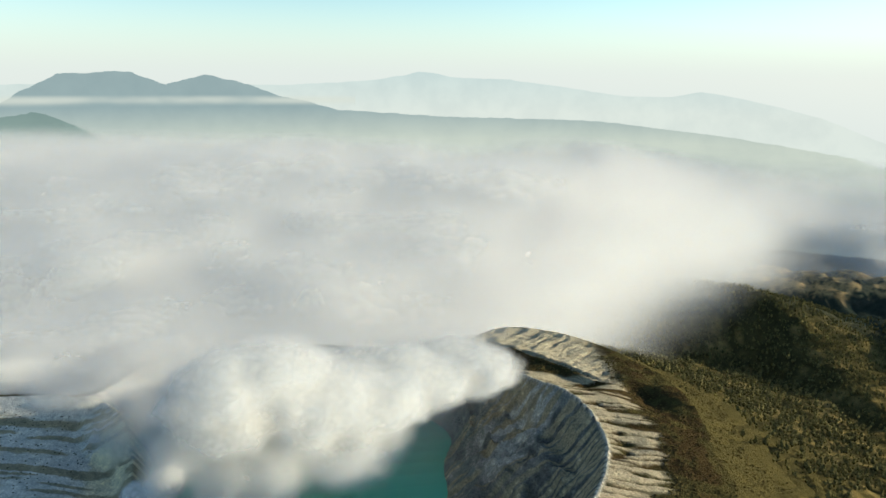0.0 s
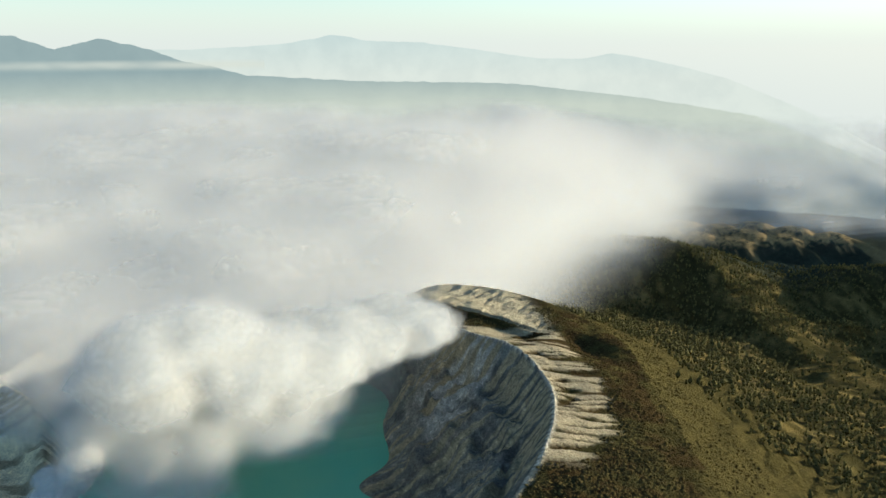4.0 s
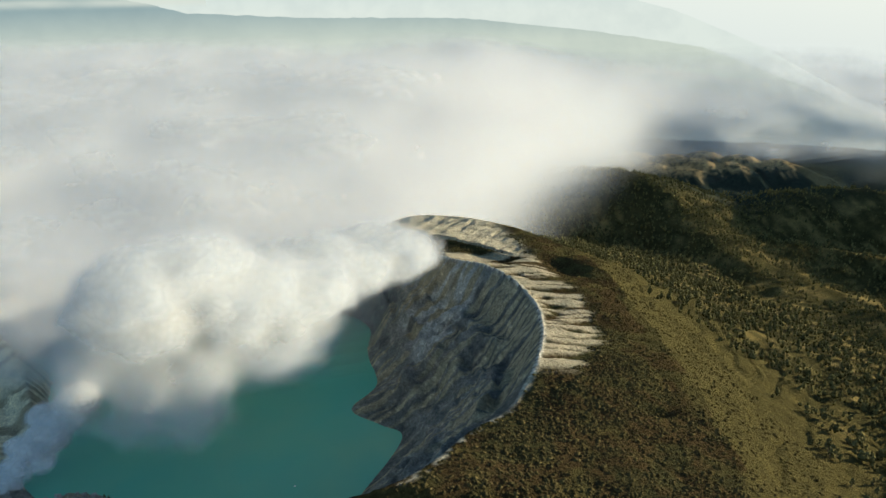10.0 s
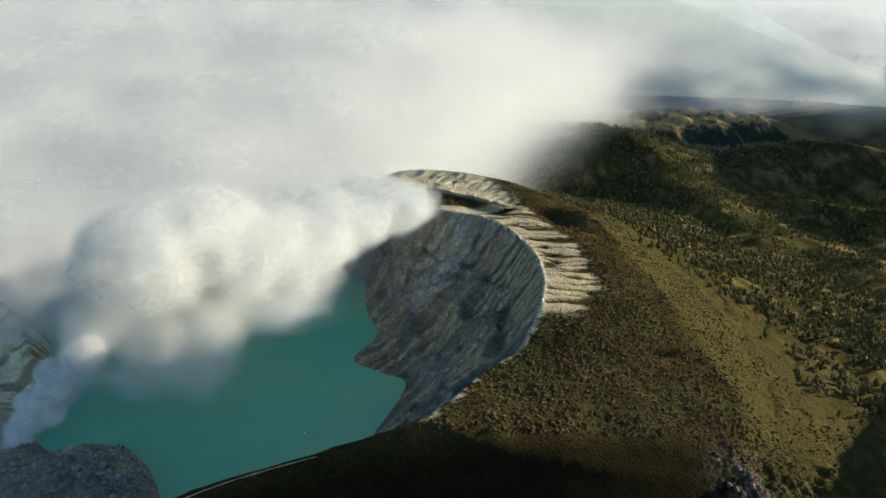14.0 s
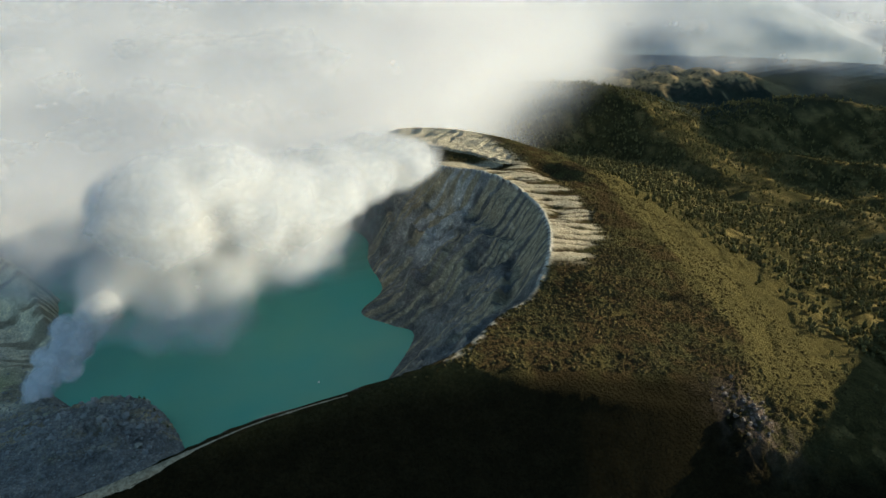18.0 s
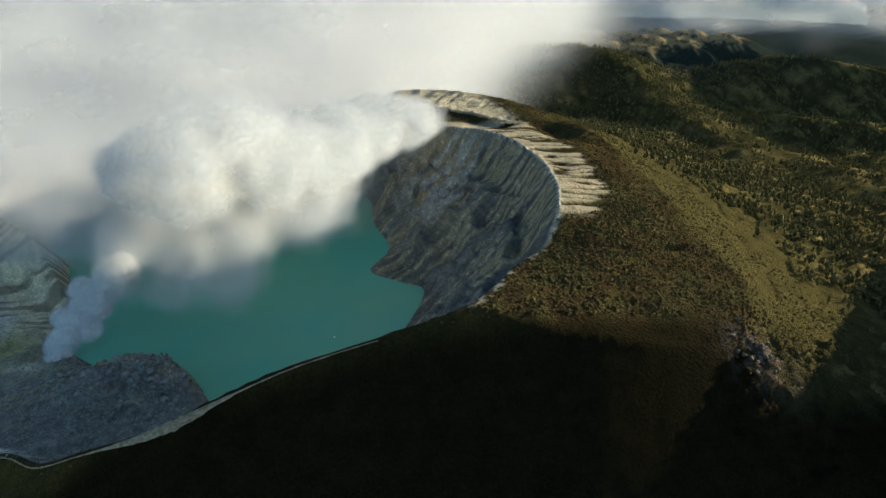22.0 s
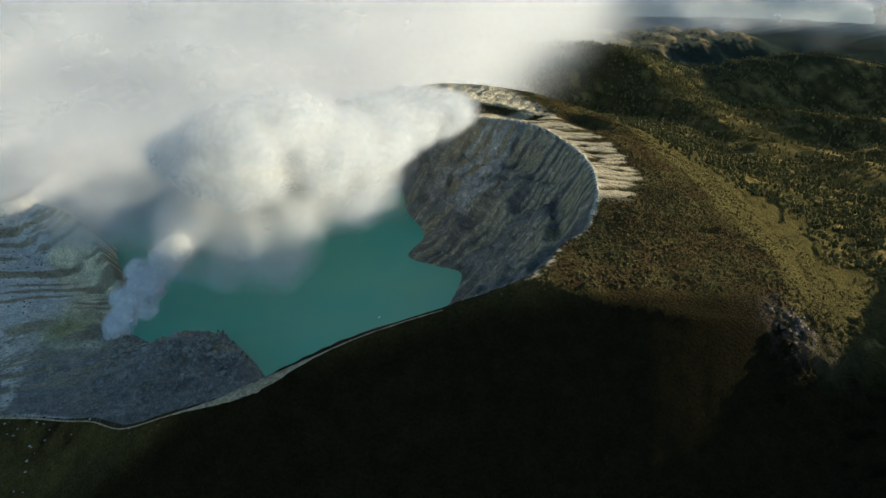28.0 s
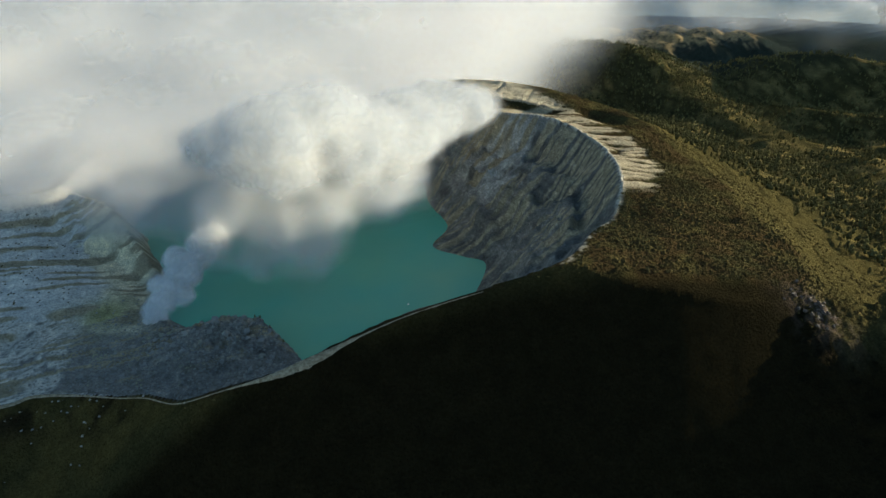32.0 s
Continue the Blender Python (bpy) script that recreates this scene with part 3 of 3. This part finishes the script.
def bank_field(X, Y, Z):
    n = fbm(X / 130, Y / 110, Z / 60, octaves=4, seed=48)
    balls = [(-640, 1240, 88, 220, 110, 38), (-860, 1230, 92, 260, 150, 40), (-1150, 1250, 95, 260, 200, 50)]
    return (puffs(X, Y, Z, balls) + 0.55 * n + 0.1) * 0.9


def sheet_field(X, Y, Z):
    n = fbm(X / 300, Y / 260, Z / 60, octaves=4, seed=97)
    return smooth(2750, 3500, 0.35 * X + 0.85 * Y + 260 * n) * smooth(140, -40, Z + 60 * n) * (0.55 + 0.6 * n)


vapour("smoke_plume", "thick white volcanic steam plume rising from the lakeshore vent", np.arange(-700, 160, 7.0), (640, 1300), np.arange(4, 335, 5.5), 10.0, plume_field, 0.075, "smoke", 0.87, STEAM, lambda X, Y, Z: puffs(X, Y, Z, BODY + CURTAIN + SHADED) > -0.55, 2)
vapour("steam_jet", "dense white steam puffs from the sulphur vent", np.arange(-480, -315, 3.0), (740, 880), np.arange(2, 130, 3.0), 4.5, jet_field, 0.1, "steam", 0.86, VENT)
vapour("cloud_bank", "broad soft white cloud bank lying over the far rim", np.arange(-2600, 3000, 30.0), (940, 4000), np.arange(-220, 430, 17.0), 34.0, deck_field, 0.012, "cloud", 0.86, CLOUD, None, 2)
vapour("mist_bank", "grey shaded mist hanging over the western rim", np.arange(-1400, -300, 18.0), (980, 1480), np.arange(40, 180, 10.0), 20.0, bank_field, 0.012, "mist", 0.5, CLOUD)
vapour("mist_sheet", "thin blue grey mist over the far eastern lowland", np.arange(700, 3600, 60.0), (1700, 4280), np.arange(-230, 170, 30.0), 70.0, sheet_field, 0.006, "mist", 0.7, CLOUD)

# ---- plants, stones and the trail ----
def blob(cx, cy, cz, rx, rz, rng, verts, faces):
    """A small uneven clump of leaves: a jittered low ball."""
    base = len(verts)
    verts.append((cx, cy, cz + rz * rng.uniform(0.9, 1.25)))
    for k in range(6):
        a, r = k * 1.047 + rng.uniform(-0.3, 0.3), rx * rng.uniform(0.75, 1.25)
        verts.append((cx + r * math.cos(a), cy + r * math.sin(a), cz + rz * rng.uniform(0.0, 0.45)))
    verts.append((cx, cy, cz - rz * rng.uniform(0.5, 0.9)))
    for k in range(6):
        i, j = base + 1 + k, base + 1 + (k + 1) % 6
        faces.append((base, i, j))
        faces.append((base + 7, j, i))


def leafy(name, dark, light, scale=0.5):
    m, n, l, b = material(name)
    g = n.new("ShaderNodeNewGeometry")
    l.new(mixed(n, l, dark, light, g.outputs["Random Per Island"]), b.inputs["Base Color"])
    b.inputs["Roughness"].default_value = 1.0
    b.inputs["Specular IOR Level"].default_value = 0.0
    return m


LEAF = leafy("casuarina_leaves", (0.062, 0.056, 0.023), (0.175, 0.148, 0.06))
SCRUB = leafy("scrub_leaves", (0.038, 0.03, 0.013), (0.11, 0.083, 0.033))
BARK = plain("grey_bark", (0.12, 0.09, 0.07))
rng = random.Random(7)


def mesh_of(name, verts, faces, mat):
    me = bpy.data.meshes.new(name)
    me.from_pydata(verts, [], faces)
    me.materials.append(mat)
    return me


def tree_meshes(height_m, seed):
    """Trunk with limbs, and a ragged crown of many clumps."""
    r = random.Random(seed)
    bm = bmesh.new()
    bmesh.ops.create_cone(bm, segments=6, radius1=0.32, radius2=0.08, depth=height_m * 0.8, matrix=Matrix.Translation((0, 0, height_m * 0.4 - 0.4)))
    for k in range(5):
        a, z = r.uniform(0, 6.28), height_m * r.uniform(0.3, 0.6)
        m = pose(0, 0, z) @ Matrix.Rotation(a, 4, "Z") @ Matrix.Rotation(radians(55), 4, "Y") @ Matrix.Translation((0, 0, height_m * 0.09))
        bmesh.ops.create_cone(bm, segments=4, radius1=0.12, radius2=0.03, depth=height_m * 0.18, matrix=m)
    trunk = bpy.data.meshes.new("trunk")
    bm.to_mesh(trunk)
    trunk.materials.append(BARK)
    v, f = [], []
    for k in range(26):
        u = r.uniform(0.0, 1.0)
        z = height_m * (0.28 + 0.68 * u)
        spread = height_m * 0.24 * (1 - 0.75 * u) * r.uniform(0.3, 1.1)
        a = r.uniform(0, 6.28)
        blob(spread * math.cos(a), spread * math.sin(a), z, height_m * r.uniform(0.07, 0.13), height_m * r.uniform(0.06, 0.12), r, v, f)
    return trunk, mesh_of("crown", v, f, LEAF)


KINDS = [tree_meshes(h, k) for k, h in enumerate((11.0, 13.0, 15.0, 12.0, 17.0))]


def plant_tree(x, y, z, k, size, turn):
    thing = new("tree")
    thing.matrix_basis = pose(x, y, z - 0.3, 0, 0, turn) @ Matrix.Scale(size, 4)
    for name, me in zip(("trunk", "crown"), KINDS[k]):
        new(name, me).parent = thing
    return tagged(thing, "slender dark green casuarina tree on the volcano flank", "tree", "trees on the east flank")


def wooded(x, y):
    """How thick the wood stands at a place."""
    edge = np.interp(y, [300, 520, 600, 720, 910, 1110, 1360, 1600], [470, 480, 500, 505, 500, 500, 430, 300])
    w = smooth(-40, 90, x - edge + 45 * fbm(x / 60, y / 60, octaves=3, seed=61))
    clear = smooth(0.12, 0.4, fbm(x / 130, y / 130, octaves=3, seed=62))
    return w * (1 - 0.8 * clear)


tx, ty = [], []
R = np.random.RandomState(5)
cand_x = 380 + 2000 * R.rand(60000) ** 1.25
cand_y = 330 + 2300 * R.rand(60000) ** 1.15
ok = R.rand(60000) < wooded(cand_x, cand_y) * 0.62 * np.clip(1.3 - np.hypot(cand_x, cand_y) / 4500, 0.25, 1)
ok &= (cand_x < cand_y * 0.9 + 300)
tx, ty = cand_x[ok], cand_y[ok]
tz = drop(tx, ty)
order = np.argsort(np.hypot(tx - 100, ty - 300))
tx, ty, tz = tx[order], ty[order], tz[order]
for q in range(300):
    plant_tree(tx[q], ty[q], tz[q], q % 5, rng.uniform(0.7, 1.15), rng.uniform(0, 360))
v, f = [], []
for x, y, z in zip(tx[300:14000], ty[300:14000], tz[300:14000]):
    hgt = rng.uniform(5, 11) if rng.random() < 0.6 else rng.uniform(10, 18)
    blob(x, y, z + hgt * 0.35, hgt * 0.24, hgt * 0.38, rng, v, f)
    for k in range(3):
        blob(x + rng.uniform(-1, 1) * hgt * 0.13, y + rng.uniform(-1, 1) * hgt * 0.13, z + hgt * rng.uniform(0.45, 0.85), hgt * rng.uniform(0.1, 0.17), hgt * rng.uniform(0.12, 0.2), rng, v, f)
tagged(new("far_wood", mesh_of("far_wood", v, f, LEAF)), "dark green open casuarina wood covering the eastern hills", "wood", kind="stuff")

# scrub on the shoulder and the near flanks
cx_, cy_ = -620 + 1250 * R.rand(170000), 180 + 1000 * R.rand(170000)
pick = fbm(cx_ / 45, cy_ / 45, octaves=3, seed=63)
ii, jj = np.clip(np.searchsorted(gx, cx_), 0, len(gx) - 1), np.clip(np.searchsorted(gy, cy_), 0, len(gy) - 1)
bare = (G["in_i"] | (G["terrace"] > 0.2) | (G["crest"] > 0.5) | (G["di"] < 5))[jj, ii]
keep = (~bare) & ~((cy_ < 450) & (cx_ < 215)) & ~((cx_ < -380) & (cy_ < 650)) & (cy_ > 372) & (R.rand(170000) < (0.55 + 0.5 * pick) * (1 - 0.75 * smooth(260, 340, cx_)) * (1 - smooth(430, 480, cx_))) & (cx_ > -620)
cx_, cy_ = cx_[keep][:50000], cy_[keep][:50000]
cz_ = drop(cx_, cy_)
v, f = [], []
for x, y, z in zip(cx_, cy_, cz_):
    r = rng.choice((0.8, 1.1, 1.4, 2.0)) * rng.uniform(0.8, 1.2) * (0.65 if y < 430 else 1)
    blob(x, y, z + 0.2, r, r * 0.75, rng, v, f)
for k in range(260):
    x, y = rng.uniform(-760, -545), rng.uniform(830, 1090)
    blob(x, y, float(drop(x, y)) + 0.3, rng.uniform(0.9, 1.9), rng.uniform(0.8, 1.5), rng, v, f)
tagged(new("scrub", mesh_of("scrub", v, f, SCRUB)), "low brown and olive scrub on the crater's outer slopes", "scrub", kind="stuff")

# boulders and rubble by the vent
STONE, sn, sl, sb = material("grey_lava_stone")
oi = sn.new("ShaderNodeNewGeometry")
sl.new(mixed(sn, sl, mixed(sn, sl, (0.16, 0.155, 0.145), (0.31, 0.3, 0.275), oi.outputs["Random Per Island"]), (0.4, 0.37, 0.2), speck(sn, sl, 0.05, 4, 0.55, 0.8)), sb.inputs["Base Color"])
sb.inputs["Roughness"].default_value = 0.9
relief(sn, sl, sb, speck(sn, sl, 1.5, 5), 0.8, 0.4)


def boulder_mesh(seed, rough):
    r = random.Random(seed)
    bm = bmesh.new()
    bmesh.ops.create_icosphere(bm, subdivisions=1, radius=1)
    o = Vector((r.uniform(0, 50), r.uniform(0, 50), 0))
    for q in bm.verts:
        q.co *= 1 + rough * noise.noise(q.co * 1.3 + o) + 0.25 * noise.noise(q.co * 3 + o)
        q.co.z *= 0.75
    me = bpy.data.meshes.new("boulder")
    bm.to_mesh(me)
    me.materials.append(STONE)
    return me


STONES = [boulder_mesh(k, 0.7) for k in range(6)]
made = 0
while made < 220:
    x, y = rng.gauss(-350, 62), rng.gauss(690, 36)
    z = float(drop(x, y))
    if z < 1.5 or not (-520 < x < -270 and 600 < y < 770):
        continue
    size = rng.choice((1.2, 1.6, 2.2, 3.0, 4.0)) * rng.uniform(0.8, 1.2)
    b = new("boulder", STONES[made % 6])
    b.matrix_basis = pose(x, y, z + size * 0.12, rng.uniform(-15, 15), rng.uniform(-15, 15), rng.uniform(0, 360)) @ Matrix.Scale(size, 4)
    tagged(b, "grey angular lava boulder in the rubble by the vent", "boulder", "boulders by the vent")
    made += 1
ROCK, rn, rl, rb = material("brown_knob_rock")
rl.new(mixed(rn, rl, (0.07, 0.055, 0.045), (0.16, 0.12, 0.095), speck(rn, rl, 0.6, 5)), rb.inputs["Base Color"])
rb.inputs["Roughness"].default_value = 0.9
relief(rn, rl, rb, speck(rn, rl, 1.2, 5), 0.8, 0.4)
CRAGS = []
for me in STONES[:3]:
    CRAGS.append(me.copy())
    CRAGS[-1].materials.clear()
    CRAGS[-1].materials.append(ROCK)
for k in range(46):
    x, y = rng.gauss(244, 13), rng.gauss(404, 15)
    size = rng.uniform(0.9, 2.8)
    b = new("boulder", CRAGS[k % 3])
    b.matrix_basis = pose(x, y, float(drop(x, y)) + size * 0.2, rng.uniform(-20, 20), rng.uniform(-20, 20), rng.uniform(0, 360)) @ Matrix.Scale(size, 4)
    tagged(b, "brown weathered boulder on the rocky knob", "boulder", "boulders on the knob")
v, f = [], []
for k in range(4200):
    x, y = rng.gauss(-400, 85), rng.gauss(690, 55)
    z = float(drop(x, y))
    if z > 1:
        r = rng.uniform(0.6, 1.9)
        blob(x, y, z, r, r * 0.7, rng, v, f)
tagged(new("rubble", mesh_of("rubble", v, f, STONE)), "loose grey and yellowish lava rubble on the crater floor", "rubble", kind="stuff")

for x, y, k, size in ((-306, 702, 0, 0.55), (-296, 690, 3, 0.5), (-283, 672, 1, 0.45), (-312, 708, 2, 0.35)):
    tagged(plant_tree(x, y, float(drop(x, y)), k, size, 40 * k), "small bush on the lava rubble by the lake", "bush", "bushes by the lake")
# a float on the lake
buoy = new("buoy")
buoy.matrix_basis = pose(-112, 721, 0)
WHITE = plain("white_float_paint", (0.75, 0.74, 0.66), 0.5)
for name, r1, r2, d, z in (("float", 1.3, 1.0, 0.9, 0.35), ("mast", 0.12, 0.08, 2.2, 1.8)):
    bm = bmesh.new()
    bmesh.ops.create_cone(bm, cap_ends=True, segments=12, radius1=r1, radius2=r2, depth=d, matrix=Matrix.Translation((0, 0, z)))
    me = bpy.data.meshes.new(name)
    bm.to_mesh(me)
    me.materials.append(WHITE)
    new(name, me).parent = buoy
tagged(buoy, "small white float with a thin mast on the lake", "buoy")

# the trail along the near rim
DUST, dn, dl, db = material("trail_dust")
dl.new(mixed(dn, dl, (0.17, 0.135, 0.09), (0.36, 0.3, 0.21), speck(dn, dl, 0.3, 4)), db.inputs["Base Color"])
db.inputs["Roughness"].default_value = 0.95
db.inputs["Specular IOR Level"].default_value = 0.0
trail = spline([(-700, 616, 0), (-573, 594, 0), (-540, 600, 0), (-494, 580, 0), (-451, 546, 0), (-418, 517, 0), (-386, 477, 0), (-344, 454, 0), (-300, 440, 0), (-262, 438, 0), (-225, 443, 0), (-175, 450, 0), (-105, 450, 0)], closed=False, per=14)
v, f = [], []
for k, p in enumerate(trail):
    q = trail[min(k + 1, len(trail) - 1)] - trail[max(k - 1, 0)]
    side = np.array((-q[1], q[0])) / (np.hypot(q[0], q[1]) + 1e-6)
    wide = 0.55 + 4.2 * math.exp(-((p[0] + 275) / 38) ** 2) + 2.5 * math.exp(-((p[0] + 560) / 60) ** 2) + 0.5 * noise.noise((k * 0.4, 0, 3))
    for e in (-1, -0.4, 0.3, 1):
        x, y = p[0] + side[0] * wide * e, p[1] + side[1] * wide * (e + 0.3 * noise.noise((k * 0.5, e, 0)))
        v.append((x, y, float(drop(x, y)) + (0.5 if abs(e) < 0.9 else 0.1)))
    if k:
        f += [(4 * k - 4 + j, 4 * k + j, 4 * k + j + 1, 4 * k - 3 + j) for j in range(3)]
tagged(new("trail", mesh_of("trail", v, f, DUST)), "pale dusty footpath along the crater rim", "trail", kind="structure")

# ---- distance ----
# colour glows by itself, with distance haze painted in by height
def glow_backdrop(name, low, high, z0, z1, foot=None):
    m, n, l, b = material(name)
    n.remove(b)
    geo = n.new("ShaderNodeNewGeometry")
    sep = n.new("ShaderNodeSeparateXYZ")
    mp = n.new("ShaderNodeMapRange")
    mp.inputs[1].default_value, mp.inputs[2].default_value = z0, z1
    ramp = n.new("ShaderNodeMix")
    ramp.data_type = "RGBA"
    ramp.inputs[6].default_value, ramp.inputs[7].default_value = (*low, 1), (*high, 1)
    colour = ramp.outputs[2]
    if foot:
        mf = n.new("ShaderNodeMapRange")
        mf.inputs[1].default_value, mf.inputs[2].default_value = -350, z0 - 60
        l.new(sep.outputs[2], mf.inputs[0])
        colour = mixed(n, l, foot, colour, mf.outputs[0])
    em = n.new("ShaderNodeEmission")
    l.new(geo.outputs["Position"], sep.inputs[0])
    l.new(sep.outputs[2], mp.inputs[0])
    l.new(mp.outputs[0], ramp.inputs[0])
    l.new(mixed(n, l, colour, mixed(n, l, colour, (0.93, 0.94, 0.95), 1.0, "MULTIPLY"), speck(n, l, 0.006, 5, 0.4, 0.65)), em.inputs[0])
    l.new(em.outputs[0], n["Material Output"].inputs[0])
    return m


def ridge_backdrop(name, label, dist, az, profile, base, mat):
    """A far mountain range as a thick ridge on an arc round the start."""
    az = np.array(az)
    bm = bmesh.new()
    rows = []
    for a in az:
        e = profile(a)
        r = radians(a)
        z = 600 + dist * math.tan(radians(e))
        rows.append([bm.verts.new((math.sin(r) * d, math.cos(r) * d, zz)) for d, zz in ((dist - 250, base), (dist, z), (dist + 150, base))])
    for p, q in zip(rows[:-1], rows[1:]):
        for i in (0, 1):
            bm.faces.new((p[i], q[i], q[i + 1], p[i + 1]))
    me = bpy.data.meshes.new(name)
    bm.to_mesh(me)
    me.materials.append(mat)
    return tagged(new(name, me), label, "mountain", kind="structure")


# lowland haze is a glowing strip, its paleness painted lighter upwards
HAZE = glow_backdrop("glowing_far_haze", (0.22, 0.26, 0.28), (0.355, 0.385, 0.4), 0, 600)
haze = ridge_backdrop("backdrop", "glowing backdrop of lowland with pale haze painted in", 4650, np.arange(-80, 46, 2.0), lambda a: float(np.interp(a, [-80, 10, 22, 34, 46], [-0.5, -0.7, -2.2, -6.0, -10.5])), -900, HAZE)
# mist streak: a see-through strip that glows instead of catching light
STREAK, kn, kl, kb = material("glowing_mist_streak")
kn.remove(kb)
kg, ks, km = kn.new("ShaderNodeNewGeometry"), kn.new("ShaderNodeSeparateXYZ"), kn.new("ShaderNodeMapRange")
km.interpolation_type = "SMOOTHSTEP"
km.inputs[1].default_value, km.inputs[2].default_value, km.inputs[4].default_value = 30, 1, 0.5
ka, kd, kw = kn.new("ShaderNodeMath"), kn.new("ShaderNodeMath"), kn.new("ShaderNodeMath")
kd.operation, kd.inputs[1].default_value = "SUBTRACT", 486
ka.operation = "ABSOLUTE"
kw.operation = "MULTIPLY"
kl.new(kg.outputs["Position"], ks.inputs[0])
kl.new(ks.outputs[2], kd.inputs[0])
kl.new(kd.outputs[0], ka.inputs[0])
kl.new(ka.outputs[0], km.inputs[0])
kl.new(km.outputs[0], kw.inputs[0])
kl.new(speck(kn, kl, 0.0022, 3, 0.3, 0.6), kw.inputs[1])
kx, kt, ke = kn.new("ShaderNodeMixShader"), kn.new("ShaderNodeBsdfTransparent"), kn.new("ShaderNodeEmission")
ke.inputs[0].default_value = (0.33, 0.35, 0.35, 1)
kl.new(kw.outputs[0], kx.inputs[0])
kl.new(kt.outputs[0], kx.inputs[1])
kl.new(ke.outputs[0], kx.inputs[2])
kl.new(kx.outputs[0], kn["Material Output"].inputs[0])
ridge_backdrop("backdrop_mist", "thin glowing strip painted as pale mist before the far volcanoes", 4020, np.arange(-33, -6, 1.0), lambda a: -1.1, 440, STREAK)
RANGE = glow_backdrop("glowing_hazy_range", (0.28, 0.31, 0.305), (0.15, 0.2, 0.228), 250, 440, (0.1, 0.13, 0.14))
FAINT = glow_backdrop("glowing_faint_range", (0.345, 0.375, 0.39), (0.29, 0.345, 0.375), 400, 640)
NEARER = glow_backdrop("glowing_near_hill", (0.15, 0.2, 0.2), (0.085, 0.13, 0.14), 250, 480)


def crag(a, size):
    """Small uneven steps of a skyline."""
    return size * (noise.noise((a * 0.9, 3.1, 0)) + 0.5 * noise.noise((a * 2.3, 7.7, 0)) + 0.25 * noise.noise((a * 6.1, 1.7, 0)))


def faint_peaks(a):
    return float(np.interp(a, [-60, -12, -6, -3, -2.2, -0.6, 0.5, 5, 9, 14, 17.5, 19.5, 21.5, 24, 28, 34, 40, 47], [-0.6, -0.5, -0.15, 0.3, 0.55, 0.45, 0.15, 0.0, -0.5, -1.2, -1.2, -0.8, -1.1, -1.6, -2.6, -5.0, -8.0, -11.0])) + crag(a, 0.05)


def near_hills(a):
    return float(np.interp(a, [-62, -45, -34, -31.6, -29.5, -28.2, -26.8, -24.5, -22], [-4.5, -3.0, -2.7, -2.7, -2.4, -2.9, -3.6, -5.5, -8])) + crag(a * 2, 0.12)


ridge_backdrop("backdrop_faint", "glowing backdrop of faint ranges, blue haze painted in", 4560, np.arange(-62, 46, 0.4), faint_peaks, -600, FAINT)
ridge_backdrop("backdrop_hill", "glowing backdrop hill with blue green haze painted in", 4150, np.arange(-62, -22, 0.3), near_hills, -600, NEARER)


def peaks(a):
    return float(np.interp(a, [-45, -31.6, -28, -23.4, -21, -18.2, -15, -13.4, -8.3, 0, 12, 22, 30, 38, 47], [-4, -1.7, 0.2, 0.42, -0.55, 0.28, -0.5, -1.15, -2.4, -2.9, -3.1, -4.1, -5.2, -8.0, -11.5])) + crag(a, 0.14 if a < -10 else 0.06)


ridge_backdrop("backdrop_range", "glowing volcano backdrop with blue haze painted in", 4300, np.arange(-62, 46, 0.2), peaks, -600, RANGE)
